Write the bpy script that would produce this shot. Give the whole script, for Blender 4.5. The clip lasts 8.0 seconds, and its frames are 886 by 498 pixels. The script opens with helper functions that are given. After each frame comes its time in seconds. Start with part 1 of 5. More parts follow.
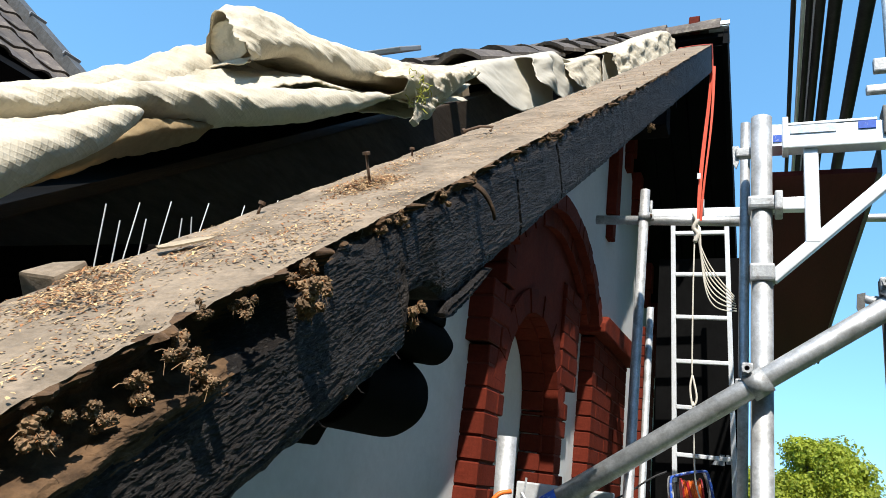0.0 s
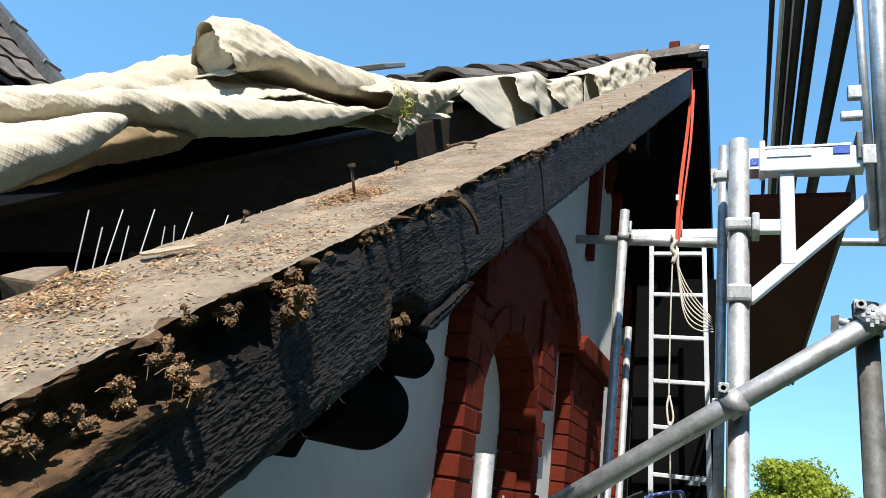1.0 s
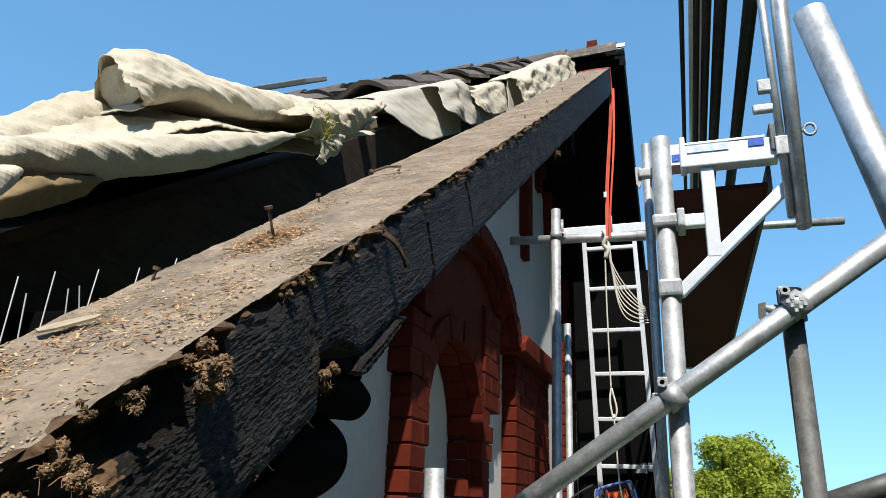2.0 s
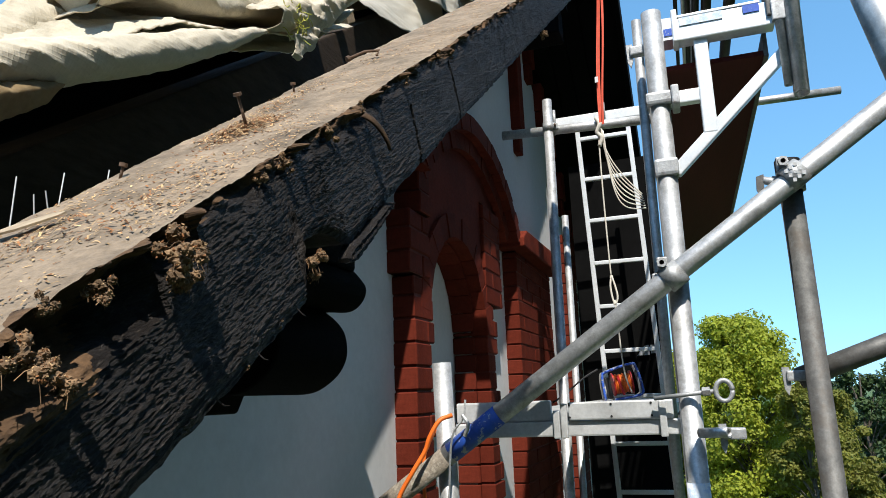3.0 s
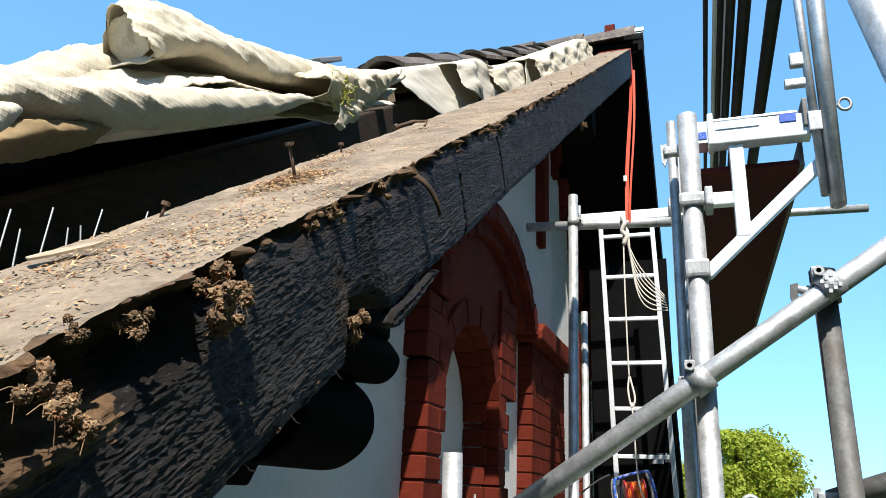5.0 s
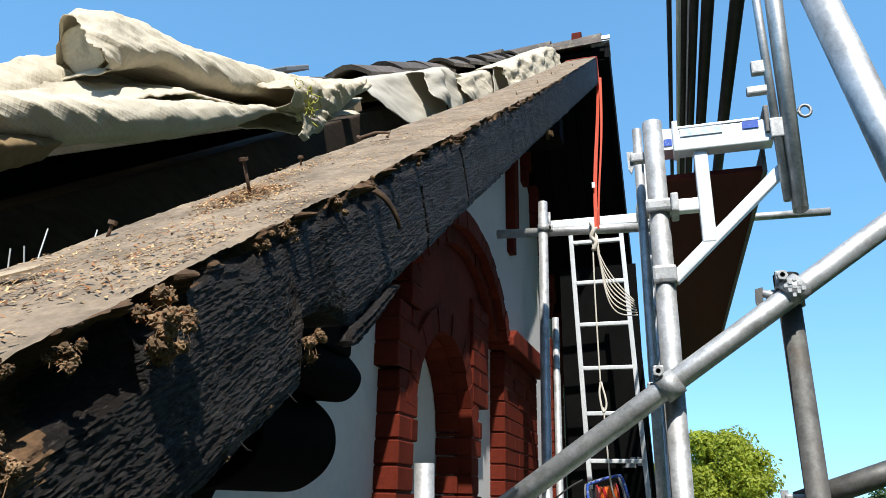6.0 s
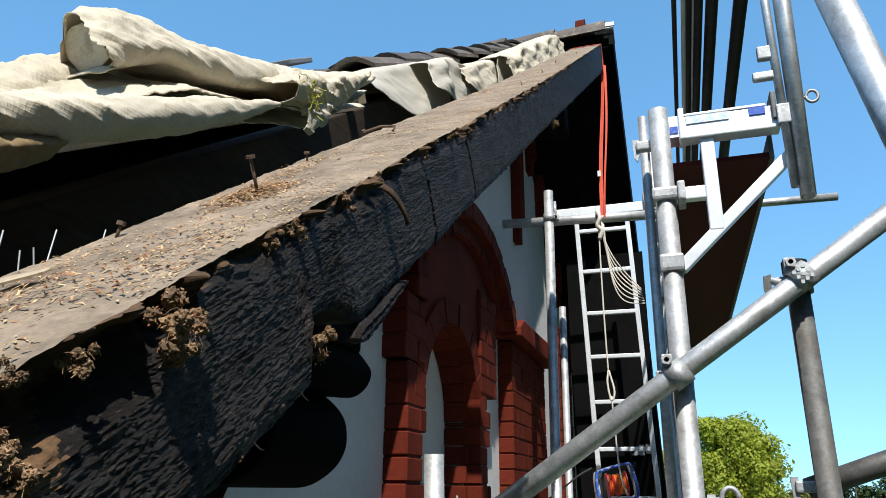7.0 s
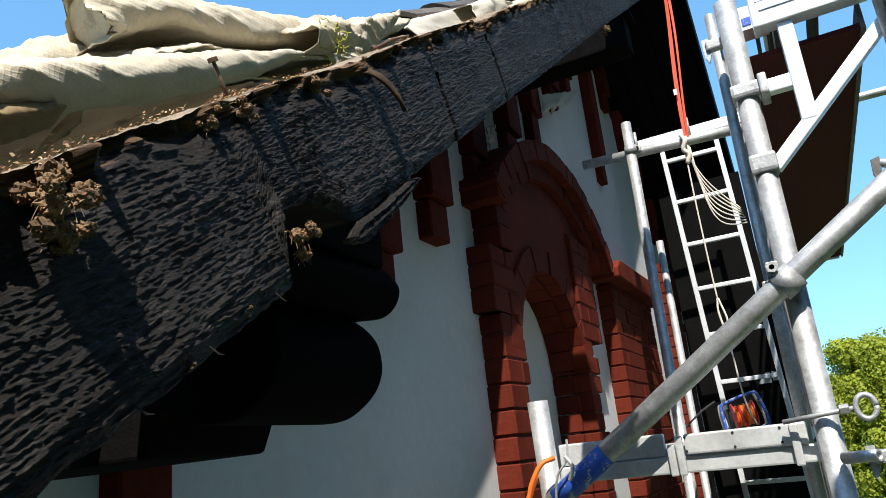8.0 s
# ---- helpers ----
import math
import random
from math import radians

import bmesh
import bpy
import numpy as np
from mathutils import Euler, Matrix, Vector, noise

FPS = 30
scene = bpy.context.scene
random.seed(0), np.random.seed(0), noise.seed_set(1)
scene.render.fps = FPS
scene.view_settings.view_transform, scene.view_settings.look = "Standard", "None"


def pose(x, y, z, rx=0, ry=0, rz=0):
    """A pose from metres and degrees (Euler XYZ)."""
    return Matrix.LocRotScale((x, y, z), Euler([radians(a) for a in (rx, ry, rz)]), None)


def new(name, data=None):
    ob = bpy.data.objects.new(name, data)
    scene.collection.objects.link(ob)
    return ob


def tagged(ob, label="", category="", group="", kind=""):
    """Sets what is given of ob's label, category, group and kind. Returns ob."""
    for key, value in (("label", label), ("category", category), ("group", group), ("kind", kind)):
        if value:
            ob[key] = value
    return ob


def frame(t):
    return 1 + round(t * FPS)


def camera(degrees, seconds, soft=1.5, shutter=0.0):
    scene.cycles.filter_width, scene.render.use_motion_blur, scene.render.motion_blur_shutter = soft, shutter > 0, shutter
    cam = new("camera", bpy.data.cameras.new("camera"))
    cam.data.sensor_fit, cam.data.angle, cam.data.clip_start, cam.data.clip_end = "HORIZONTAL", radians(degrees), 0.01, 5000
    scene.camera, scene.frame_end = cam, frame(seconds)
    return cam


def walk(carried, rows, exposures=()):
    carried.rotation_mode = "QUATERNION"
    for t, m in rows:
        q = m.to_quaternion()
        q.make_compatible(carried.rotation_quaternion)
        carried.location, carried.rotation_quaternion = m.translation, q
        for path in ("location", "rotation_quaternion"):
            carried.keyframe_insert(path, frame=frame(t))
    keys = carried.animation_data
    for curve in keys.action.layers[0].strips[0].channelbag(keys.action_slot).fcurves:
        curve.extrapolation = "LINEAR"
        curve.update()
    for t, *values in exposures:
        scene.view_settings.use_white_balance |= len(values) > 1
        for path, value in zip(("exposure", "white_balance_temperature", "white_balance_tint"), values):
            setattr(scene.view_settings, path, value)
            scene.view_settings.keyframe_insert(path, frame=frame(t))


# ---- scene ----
import itertools

# ---------------------------------------------------------------- camera
cam = camera(63.05, 8.0, soft=0.5, shutter=0.0)
PATH = [
    (0.0, pose(0.0000, 0.0000, 8.0000, 106.965, -7.030, 23.229)),
    (0.5, pose(0.0116, -0.0054, 7.9983, 106.221, -7.529, 24.391)),
    (1.0, pose(-0.0013, -0.0022, 7.9963, 108.548, -7.492, 21.397)),
    (1.2, pose(-0.0008, 0.0018, 8.0004, 108.845, -7.070, 19.896)),
    (2.3, pose(0.0016, 0.0086, 8.0249, 108.809, 0.312, 18.248)),
    (2.5, pose(0.0110, 0.0124, 8.0150, 103.660, 2.201, 18.578)),
    (3.0, pose(-0.0032, 0.0335, 8.0124, 101.624, 2.181, 18.846)),
    (3.5, pose(-0.0224, 0.0394, 7.9809, 102.142, -5.045, 18.454)),
    (4.0, pose(-0.0298, 0.0560, 7.9742, 99.926, -5.336, 17.681)),
    (4.5, pose(-0.0407, 0.0662, 7.9876, 104.623, -4.822, 17.320)),
    (5.0, pose(-0.0330, 0.0559, 8.0081, 108.573, -2.509, 18.821)),
    (5.2, pose(-0.0275, 0.0568, 8.0153, 108.522, -1.530, 17.661)),
    (6.3, pose(-0.0271, 0.0637, 8.0154, 109.339, -0.921, 16.818)),
    (6.5, pose(-0.0257, 0.0591, 8.0186, 108.430, -0.357, 17.021)),
    (7.0, pose(-0.0290, 0.0625, 8.0186, 108.398, -0.490, 17.660)),
    (7.5, pose(-0.0220, 0.0963, 8.0157, 108.042, 1.564, 19.682)),
    (8.0, pose(-0.0124, 0.1466, 7.9893, 106.339, 5.946, 27.500)),
]
walk(cam, PATH, exposures=[(0.0, 1.0, 6550, 10), (1.0, 0.94, 6550, 10), (2.5, 0.62, 6550, 10), (3.0, 0.78, 6550, 10), (4.0, 0.98, 6500, 10), (4.5, 1.18, 6550, 10), (5.0, 1.12, 6550, 10), (6.5, 0.78, 6450, 10), (7.0, 0.76, 6450, 10), (8.0, 1.05, 6650, 10)])

# ---------------------------------------------------------------- light
SUN_TO = Vector((0.265, -0.72, 1.0)).normalized()
world = bpy.data.worlds.new("sky")
scene.world = world
world.use_nodes = True
_wn = world.node_tree.nodes
_sky = _wn.new("ShaderNodeTexSky")
_sky.sky_type = "NISHITA"
_sky.sun_disc = False
_sky.sun_elevation = math.asin(SUN_TO.z)
_sky.sun_rotation = math.atan2(SUN_TO.x, SUN_TO.y)
_sky.altitude = 300
_sky.air_density = 1.0
_sky.dust_density = 0.2
_sky.ozone_density = 0.8
_wn["Background"].inputs["Strength"].default_value = 0.15
_dir = _wn.new("ShaderNodeTexCoord")
_lift = _wn.new("ShaderNodeVectorMath")
_lift.operation = "ADD"
_lift.inputs[1].default_value = (0.0, 0.0, 0.22)
_unit = _wn.new("ShaderNodeVectorMath")
_unit.operation = "NORMALIZE"
_hue = _wn.new("ShaderNodeHueSaturation")
_hue.inputs["Hue"].default_value = 0.486
_hue.inputs["Saturation"].default_value = 1.19
_hue.inputs["Value"].default_value = 1.28
world.node_tree.links.new(_dir.outputs["Generated"], _lift.inputs[0])
world.node_tree.links.new(_lift.outputs[0], _unit.inputs[0])
world.node_tree.links.new(_unit.outputs[0], _sky.inputs["Vector"])
world.node_tree.links.new(_sky.outputs["Color"], _hue.inputs["Color"])
world.node_tree.links.new(_hue.outputs["Color"], _wn["Background"].inputs["Color"])
_sun = bpy.data.lights.new("sun", "SUN")
_sun.energy = 4.1
_sun.angle = radians(0.53)
_sun.color = (1.0, 0.955, 0.885)
sun = new("sun", _sun)
sun.rotation_mode = "QUATERNION"
sun.rotation_quaternion = SUN_TO.to_track_quat("Z", "Y")
scene.view_settings.exposure = 0.85

# ---------------------------------------------------------------- materials
MATS = {}


def mat(name, base, rough=0.7, metal=0.0, var=0.15, scale=8.0, fine=60.0, bump=0.2, bump_scale=0.0, stain=None,
        stain_at=(0.55, 0.75), stain_scale=3.0, stretch=(1, 1, 1), spec=0.4, per_object=0.0, trans=0.0, bump_dist=0.004, grain=False, weave=0.0, island=0.0, patchy=0.0):
    """A node material: base colour with two scales of variation, a stain colour in patches, and fine relief."""
    m = bpy.data.materials.new(name)
    m.use_nodes = True
    nt = m.node_tree
    n, l = nt.nodes, nt.links
    b = n["Principled BSDF"]
    b.inputs["Roughness"].default_value = rough
    b.inputs["Metallic"].default_value = metal
    b.inputs["Specular IOR Level"].default_value = spec
    tc = n.new("ShaderNodeTexCoord")
    mp = n.new("ShaderNodeMapping")
    mp.inputs["Scale"].default_value = stretch
    if grain:
        rot = n.new("ShaderNodeMapping")
        rot.inputs["Rotation"].default_value = (-radians(34.3), 0, 0)
        l.new(tc.outputs["Object"], rot.inputs["Vector"])
        l.new(rot.outputs["Vector"], mp.inputs["Vector"])
    else:
        l.new(tc.outputs["Object"], mp.inputs["Vector"])

    def tex(s, detail=5.0, rgh=0.6):
        t = n.new("ShaderNodeTexNoise")
        t.inputs["Scale"].default_value = s
        t.inputs["Detail"].default_value = detail
        t.inputs["Roughness"].default_value = rgh
        l.new(mp.outputs["Vector"], t.inputs["Vector"])
        return t.outputs["Fac"]

    def ramp(fac, stops):
        r = n.new("ShaderNodeValToRGB")
        e = r.color_ramp.elements
        e[0].position, e[0].color = stops[0][0], (*stops[0][1], 1)
        e[1].position, e[1].color = stops[-1][0], (*stops[-1][1], 1)
        for p, c in stops[1:-1]:
            x = e.new(p)
            x.color = (*c, 1)
        l.new(fac, r.inputs["Fac"])
        return r.outputs["Color"]

    def mix(a, c, fac, kind="MIX"):
        x = n.new("ShaderNodeMix")
        x.data_type = "RGBA"
        x.blend_type = kind
        if isinstance(fac, float):
            x.inputs["Factor"].default_value = fac
        else:
            l.new(fac, x.inputs["Factor"])
        for sock, v in ((6, a), (7, c)):
            if isinstance(v, tuple):
                x.inputs[sock].default_value = (*v, 1)
            else:
                l.new(v, x.inputs[sock])
        return x.outputs[2]

    big, small = tex(scale), tex(fine, 6.0, 0.7)
    lo = tuple(max(0, c * (1 - var)) for c in base)
    hi = tuple(min(1, c * (1 + var)) for c in base)
    col = ramp(big, [(0.3, lo), (0.7, hi)])
    g = ramp(small, [(0.25, (1 - var * 1.3,) * 3), (0.75, (1 + var * 0.6,) * 3)])
    col = mix(col, g, 1.0, "MULTIPLY")
    if stain:
        s = n.new("ShaderNodeMapRange")
        s.inputs["From Min"].default_value, s.inputs["From Max"].default_value = stain_at
        l.new(tex(stain_scale, 8.0, 0.7), s.inputs["Value"])
        col = mix(col, tuple(stain), s.outputs["Result"])
    if per_object:
        oi = n.new("ShaderNodeObjectInfo")
        r = ramp(oi.outputs["Random"], [(0.0, (1 - per_object,) * 3), (1.0, (1 + per_object * 0.5,) * 3)])
        col = mix(col, r, 1.0, "MULTIPLY")
    if island:
        ge = n.new("ShaderNodeNewGeometry")
        r = ramp(ge.outputs["Random Per Island"], [(0.0, (1 - island,) * 3), (1.0, (1 + island,) * 3)])
        col = mix(col, r, 1.0, "MULTIPLY")
    l.new(col, b.inputs["Base Color"])
    if bump:
        bp = n.new("ShaderNodeBump")
        bp.inputs["Strength"].default_value = bump
        bp.inputs["Distance"].default_value = bump_dist
        height = tex(bump_scale or fine, 8.0, 0.75)
        if patchy:
            pr = n.new("ShaderNodeMapRange")
            pr.inputs["From Min"].default_value, pr.inputs["From Max"].default_value = 0.36, 0.62
            pr.inputs["To Min"].default_value = 0.12
            l.new(tex(patchy, 4.0, 0.6), pr.inputs["Value"])
            pm = n.new("ShaderNodeMath")
            pm.operation = "MULTIPLY"
            l.new(height, pm.inputs[0])
            l.new(pr.outputs["Result"], pm.inputs[1])
            height = pm.outputs[0]
        if weave:
            for axis in ("Y", "Z"):
                wv = n.new("ShaderNodeTexWave")
                wv.bands_direction = axis
                wv.inputs["Scale"].default_value = weave
                wv.inputs["Distortion"].default_value = 1.2
                wv.inputs["Detail Scale"].default_value = 0.6
                l.new(mp.outputs["Vector"], wv.inputs["Vector"])
                ad = n.new("ShaderNodeMath")
                ad.operation = "MULTIPLY_ADD"
                pw = n.new("ShaderNodeMath")
                pw.operation = "POWER"
                pw.inputs[1].default_value = 5.0
                l.new(wv.outputs["Fac"], pw.inputs[0])
                l.new(pw.outputs[0], ad.inputs[0])
                ad.inputs[1].default_value = 0.3
                l.new(height, ad.inputs[2])
                height = ad.outputs[0]
        l.new(height, bp.inputs["Height"])
        l.new(bp.outputs["Normal"], b.inputs["Normal"])
    if trans:
        out = n["Material Output"]
        tr = n.new("ShaderNodeBsdfTranslucent")
        l.new(col, tr.inputs["Color"])
        ms = n.new("ShaderNodeMixShader")
        ms.inputs["Fac"].default_value = trans
        l.new(b.outputs["BSDF"], ms.inputs[1])
        l.new(tr.outputs["BSDF"], ms.inputs[2])
        l.new(ms.outputs["Shader"], out.inputs["Surface"])
    MATS[name] = m
    return m


# the stain here is pale flecks painted as sunlit crests of the grain
M_BEAM = mat("tarred_timber", (0.0205, 0.0165, 0.0142), rough=0.5, var=0.5, scale=40, fine=1300, bump=1.0, bump_scale=800, patchy=90.0,
             stretch=(1, 0.30, 1), stain=(0.085, 0.072, 0.060), stain_at=(0.57, 0.70), stain_scale=700, bump_dist=0.0040, grain=True, spec=0.22)
M_BEAMTOP = mat("weathered_grey_timber", (0.26, 0.198, 0.135), rough=0.92, var=0.3, scale=25, fine=220, bump=0.6,
                stain=(0.10, 0.075, 0.05), stain_at=(0.5, 0.7), stain_scale=22, bump_dist=0.002)
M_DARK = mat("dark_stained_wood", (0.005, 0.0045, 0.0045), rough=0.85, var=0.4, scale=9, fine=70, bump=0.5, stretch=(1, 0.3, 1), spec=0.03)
M_ROTTEN = mat("rotten_wood_fibre", (0.115, 0.064, 0.030), rough=0.95, var=0.5, scale=40, fine=200, bump=0.5, per_object=0.4)
M_STRAW = mat("dry_plant_litter", (0.44, 0.29, 0.145), rough=0.95, var=0.4, scale=60, fine=200, bump=0.2, island=0.55)
M_RENDER = mat("white_lime_render", (0.62, 0.62, 0.615), rough=0.9, var=0.06, scale=1.6, fine=45, bump=0.25, stain=(0.50, 0.50, 0.49),
               stain_at=(0.55, 0.8), stain_scale=2.2, bump_dist=0.003)
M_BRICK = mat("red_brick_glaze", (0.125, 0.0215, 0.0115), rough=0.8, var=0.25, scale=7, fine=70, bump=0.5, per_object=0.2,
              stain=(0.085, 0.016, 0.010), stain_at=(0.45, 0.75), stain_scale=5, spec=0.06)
M_MORTAR = mat("red_washed_mortar", (0.11, 0.021, 0.012), rough=0.9, var=0.2, scale=20, fine=120, bump=0.4)
M_STEEL = mat("galvanised_steel", (0.55, 0.555, 0.55), rough=0.48, metal=0.65, var=0.22, scale=22, fine=140, bump=0.1,
              stain=(0.24, 0.235, 0.22), stain_at=(0.5, 0.72), stain_scale=16)
M_ALU = mat("painted_aluminium", (0.72, 0.75, 0.76), rough=0.4, metal=0.35, var=0.1, scale=18, fine=120, bump=0.06,
            stain=(0.5, 0.52, 0.53), stain_at=(0.55, 0.75), stain_scale=9)
# steel darkened to look as if seen in shadow
M_SHADERAIL = mat("shadowed_steel_rail", (0.035, 0.033, 0.032), rough=0.5, metal=0.2, var=0.3, scale=12, fine=80, bump=0.1)
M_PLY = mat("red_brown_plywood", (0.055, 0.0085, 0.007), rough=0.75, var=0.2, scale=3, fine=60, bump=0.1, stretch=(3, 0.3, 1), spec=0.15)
M_TILE = mat("dark_concrete_tile", (0.110, 0.088, 0.072), rough=0.75, var=0.3, scale=8, fine=90, bump=0.35, per_object=0.35,
             stain=(0.27, 0.23, 0.17), stain_at=(0.52, 0.72), stain_scale=14)
M_CLOTH = mat("underlay_membrane", (0.64, 0.575, 0.445), rough=0.8, var=0.10, scale=9, fine=160, bump=0.35, trans=0.20, weave=72.0,
              stain=(0.30, 0.265, 0.19), stain_at=(0.55, 0.72), stain_scale=16, bump_dist=0.002)
M_STRAP = mat("red_webbing", (0.75, 0.11, 0.06), rough=0.7, var=0.12, scale=40, fine=300, bump=0.3)
M_ROPE = mat("pale_rope", (0.62, 0.58, 0.50), rough=0.85, var=0.12, scale=80, fine=400, bump=0.4)
M_ORANGE = mat("orange_cable", (0.80, 0.16, 0.02), rough=0.45, var=0.08, scale=20, fine=120, bump=0.05)
M_BLUE = mat("blue_paint", (0.03, 0.10, 0.46), rough=0.4, var=0.15, scale=30, fine=120, bump=0.05, stain=(0.40, 0.42, 0.44), stain_at=(0.56, 0.60), stain_scale=45)
M_RED = mat("red_plastic", (0.50, 0.02, 0.025), rough=0.4, var=0.1, scale=20, fine=90, bump=0.05)
M_BLACK = mat("black_plastic", (0.015, 0.015, 0.016), rough=0.5, var=0.2, scale=20, fine=90, bump=0.05)
M_RUST = mat("rusty_steel", (0.16, 0.10, 0.065), rough=0.8, metal=0.2, var=0.35, scale=30, fine=150, bump=0.5)
M_LEAF = mat("leaf_green", (0.33, 0.36, 0.03), rough=0.6, var=0.3, scale=0.5, fine=6, bump=0.0, trans=0.45)
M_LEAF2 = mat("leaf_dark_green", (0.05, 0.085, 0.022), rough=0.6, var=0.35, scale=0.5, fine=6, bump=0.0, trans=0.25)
M_TRUNK = mat("bark", (0.10, 0.08, 0.06), rough=0.9, var=0.3, scale=4, fine=30, bump=0.6)
M_GRASS = mat("meadow_grass", (0.07, 0.12, 0.03), rough=0.9, var=0.3, scale=0.3, fine=8, bump=0.4, stain=(0.14, 0.13, 0.06),
              stain_at=(0.5, 0.75), stain_scale=0.15)

M_TUFT = mat("moss_and_fibre", (0.24, 0.15, 0.08), rough=0.95, var=0.5, scale=150, fine=400, bump=0.2, island=0.5)
M_CHIP = mat("pale_wood", (0.38, 0.30, 0.20), rough=0.85, var=0.15, scale=60, fine=200, bump=0.3)
M_WIRE = mat("bright_steel_wire", (0.62, 0.62, 0.60), rough=0.5, metal=0.3, var=0.05, bump=0.0)
M_OLDWOOD = mat("old_brown_wood", (0.045, 0.033, 0.024), rough=0.85, var=0.35, scale=9, fine=80, bump=0.5, stretch=(1, 0.25, 1), spec=0.1)
M_BATTEN = mat("sawn_batten", (0.30, 0.21, 0.12), rough=0.85, var=0.2, scale=20, fine=120, bump=0.3)
M_BOARD = mat("weathered_scaffold_board", (0.10, 0.085, 0.07), rough=0.9, var=0.3, scale=9, fine=80, bump=0.4, stretch=(1, 0.2, 1))
# near black: shade under the roof is put into this colour
M_SHADEBLACK = mat("shade_black", (0.004, 0.004, 0.004), rough=0.85, var=0.3, scale=9, fine=60, bump=0.3, spec=0.06)
M_TRIM = mat("grey_metal_trim", (0.30, 0.32, 0.34), rough=0.5, metal=0.3, var=0.1, scale=6, fine=60, bump=0.05)
M_CLOTH2 = mat("smooth_underlay", (0.56, 0.52, 0.43), rough=0.7, var=0.05, scale=10, fine=120, bump=0.15, trans=0.22,
               stain=(0.40, 0.36, 0.28), stain_at=(0.62, 0.8), stain_scale=12, bump_dist=0.001)
M_TENDRIL = mat("yellow_green_stem", (0.42, 0.42, 0.06), rough=0.6, var=0.2, scale=60, fine=200, bump=0.0)
M_STEEL2 = mat("cast_steel", (0.40, 0.41, 0.41), rough=0.55, metal=0.5, var=0.25, scale=30, fine=160, bump=0.25, stain=(0.17, 0.15, 0.13),
               stain_at=(0.55, 0.72), stain_scale=28)
M_STEEL3 = mat("weathered_dark_steel", (0.13, 0.128, 0.12), rough=0.6, metal=0.5, var=0.3, scale=26, fine=120, bump=0.2, stain=(0.10, 0.085, 0.07),
               stain_at=(0.5, 0.7), stain_scale=18)
M_PALEBLUE = mat("worn_pale_blue", (0.50, 0.62, 0.78), rough=0.5, var=0.12, scale=40, fine=160, bump=0.05, stain=(0.7, 0.73, 0.75), stain_at=(0.45, 0.55), stain_scale=60)
M_CEMENT = mat("cement_crust", (0.27, 0.23, 0.18), rough=0.95, var=0.3, scale=40, fine=150, bump=0.8, stain=(0.40, 0.36, 0.29), stain_at=(0.5, 0.65), stain_scale=45)
M_ALU2 = mat("weathered_aluminium", (0.55, 0.56, 0.55), rough=0.5, metal=0.35, var=0.14, scale=14, fine=120, bump=0.1, stain=(0.36, 0.36, 0.35),
             stain_at=(0.52, 0.72), stain_scale=8)
M_LEAF3 = mat("leaf_yellow_green", (0.20, 0.20, 0.03), rough=0.6, var=0.3, scale=0.5, fine=6, bump=0.0, trans=0.45)
M_BARK = mat("red_brown_bark_dust", (0.26, 0.115, 0.045), rough=0.95, var=0.4, scale=80, fine=200, bump=0.2, island=0.6)
M_CHIP2 = mat("split_brown_wood", (0.20, 0.12, 0.065), rough=0.9, var=0.35, scale=70, fine=300, bump=0.6, stretch=(1, 0.2, 1), grain=True)
M_SKIRT = mat("brown_stained_underlay", (0.44, 0.32, 0.17), rough=0.8, var=0.15, scale=9, fine=120, bump=0.3, trans=0.45, stain=(0.28, 0.18, 0.08), stain_at=(0.48, 0.7), stain_scale=14)

# ---------------------------------------------------------------- mesh helpers
SLOPE = radians(34.3)
TS, CS = math.tan(SLOPE), math.cos(SLOPE)
SS = math.sin(SLOPE)


def link(name, bm, material, parent=None, label="", smooth=False):
    me = bpy.data.meshes.new(name)
    bmesh.ops.recalc_face_normals(bm, faces=bm.faces[:])
    bm.to_mesh(me)
    bm.free()
    me.materials.append(material)
    if smooth:
        for p in me.polygons:
            p.use_smooth = True
    ob = new(name, me)
    if parent:
        ob.parent = parent
    if label:
        ob["label"] = label
    return ob


def part(name, bm, material, parent, label="", smooth=False):
    return link(name, bm, material, parent, label, smooth)


def empty(name, label, category, at=(0, 0, 0), group="", kind=""):
    ob = new(name)
    ob.location = at
    return tagged(ob, label, category, group, kind)


def under(ob, parent):
    """Put ob under a parent without moving it."""
    ob.parent = parent
    ob.matrix_parent_inverse = parent.matrix_basis.inverted()
    return ob


def add_box(bm, lo, hi, bevel=0.0, m=None):
    lo, hi = Vector(lo), Vector(hi)
    r = bmesh.ops.create_cube(bm, size=1.0)
    vs = r["verts"]
    for v in vs:
        v.co = Vector([lo[i] + (v.co[i] + 0.5) * (hi[i] - lo[i]) for i in range(3)])
    if bevel:
        es = list({e for v in vs for e in v.link_edges})
        r = bmesh.ops.bevel(bm, geom=es, offset=bevel, segments=2, affect="EDGES", profile=0.6)
        vs = list({v for f in r["faces"] for v in f.verts} | {v for v in vs if v.is_valid})
    if m:
        for v in vs:
            v.co = m @ v.co
    return vs


def box(lo, hi, bevel=0.0, m=None):
    bm = bmesh.new()
    add_box(bm, lo, hi, bevel, m)
    return bm


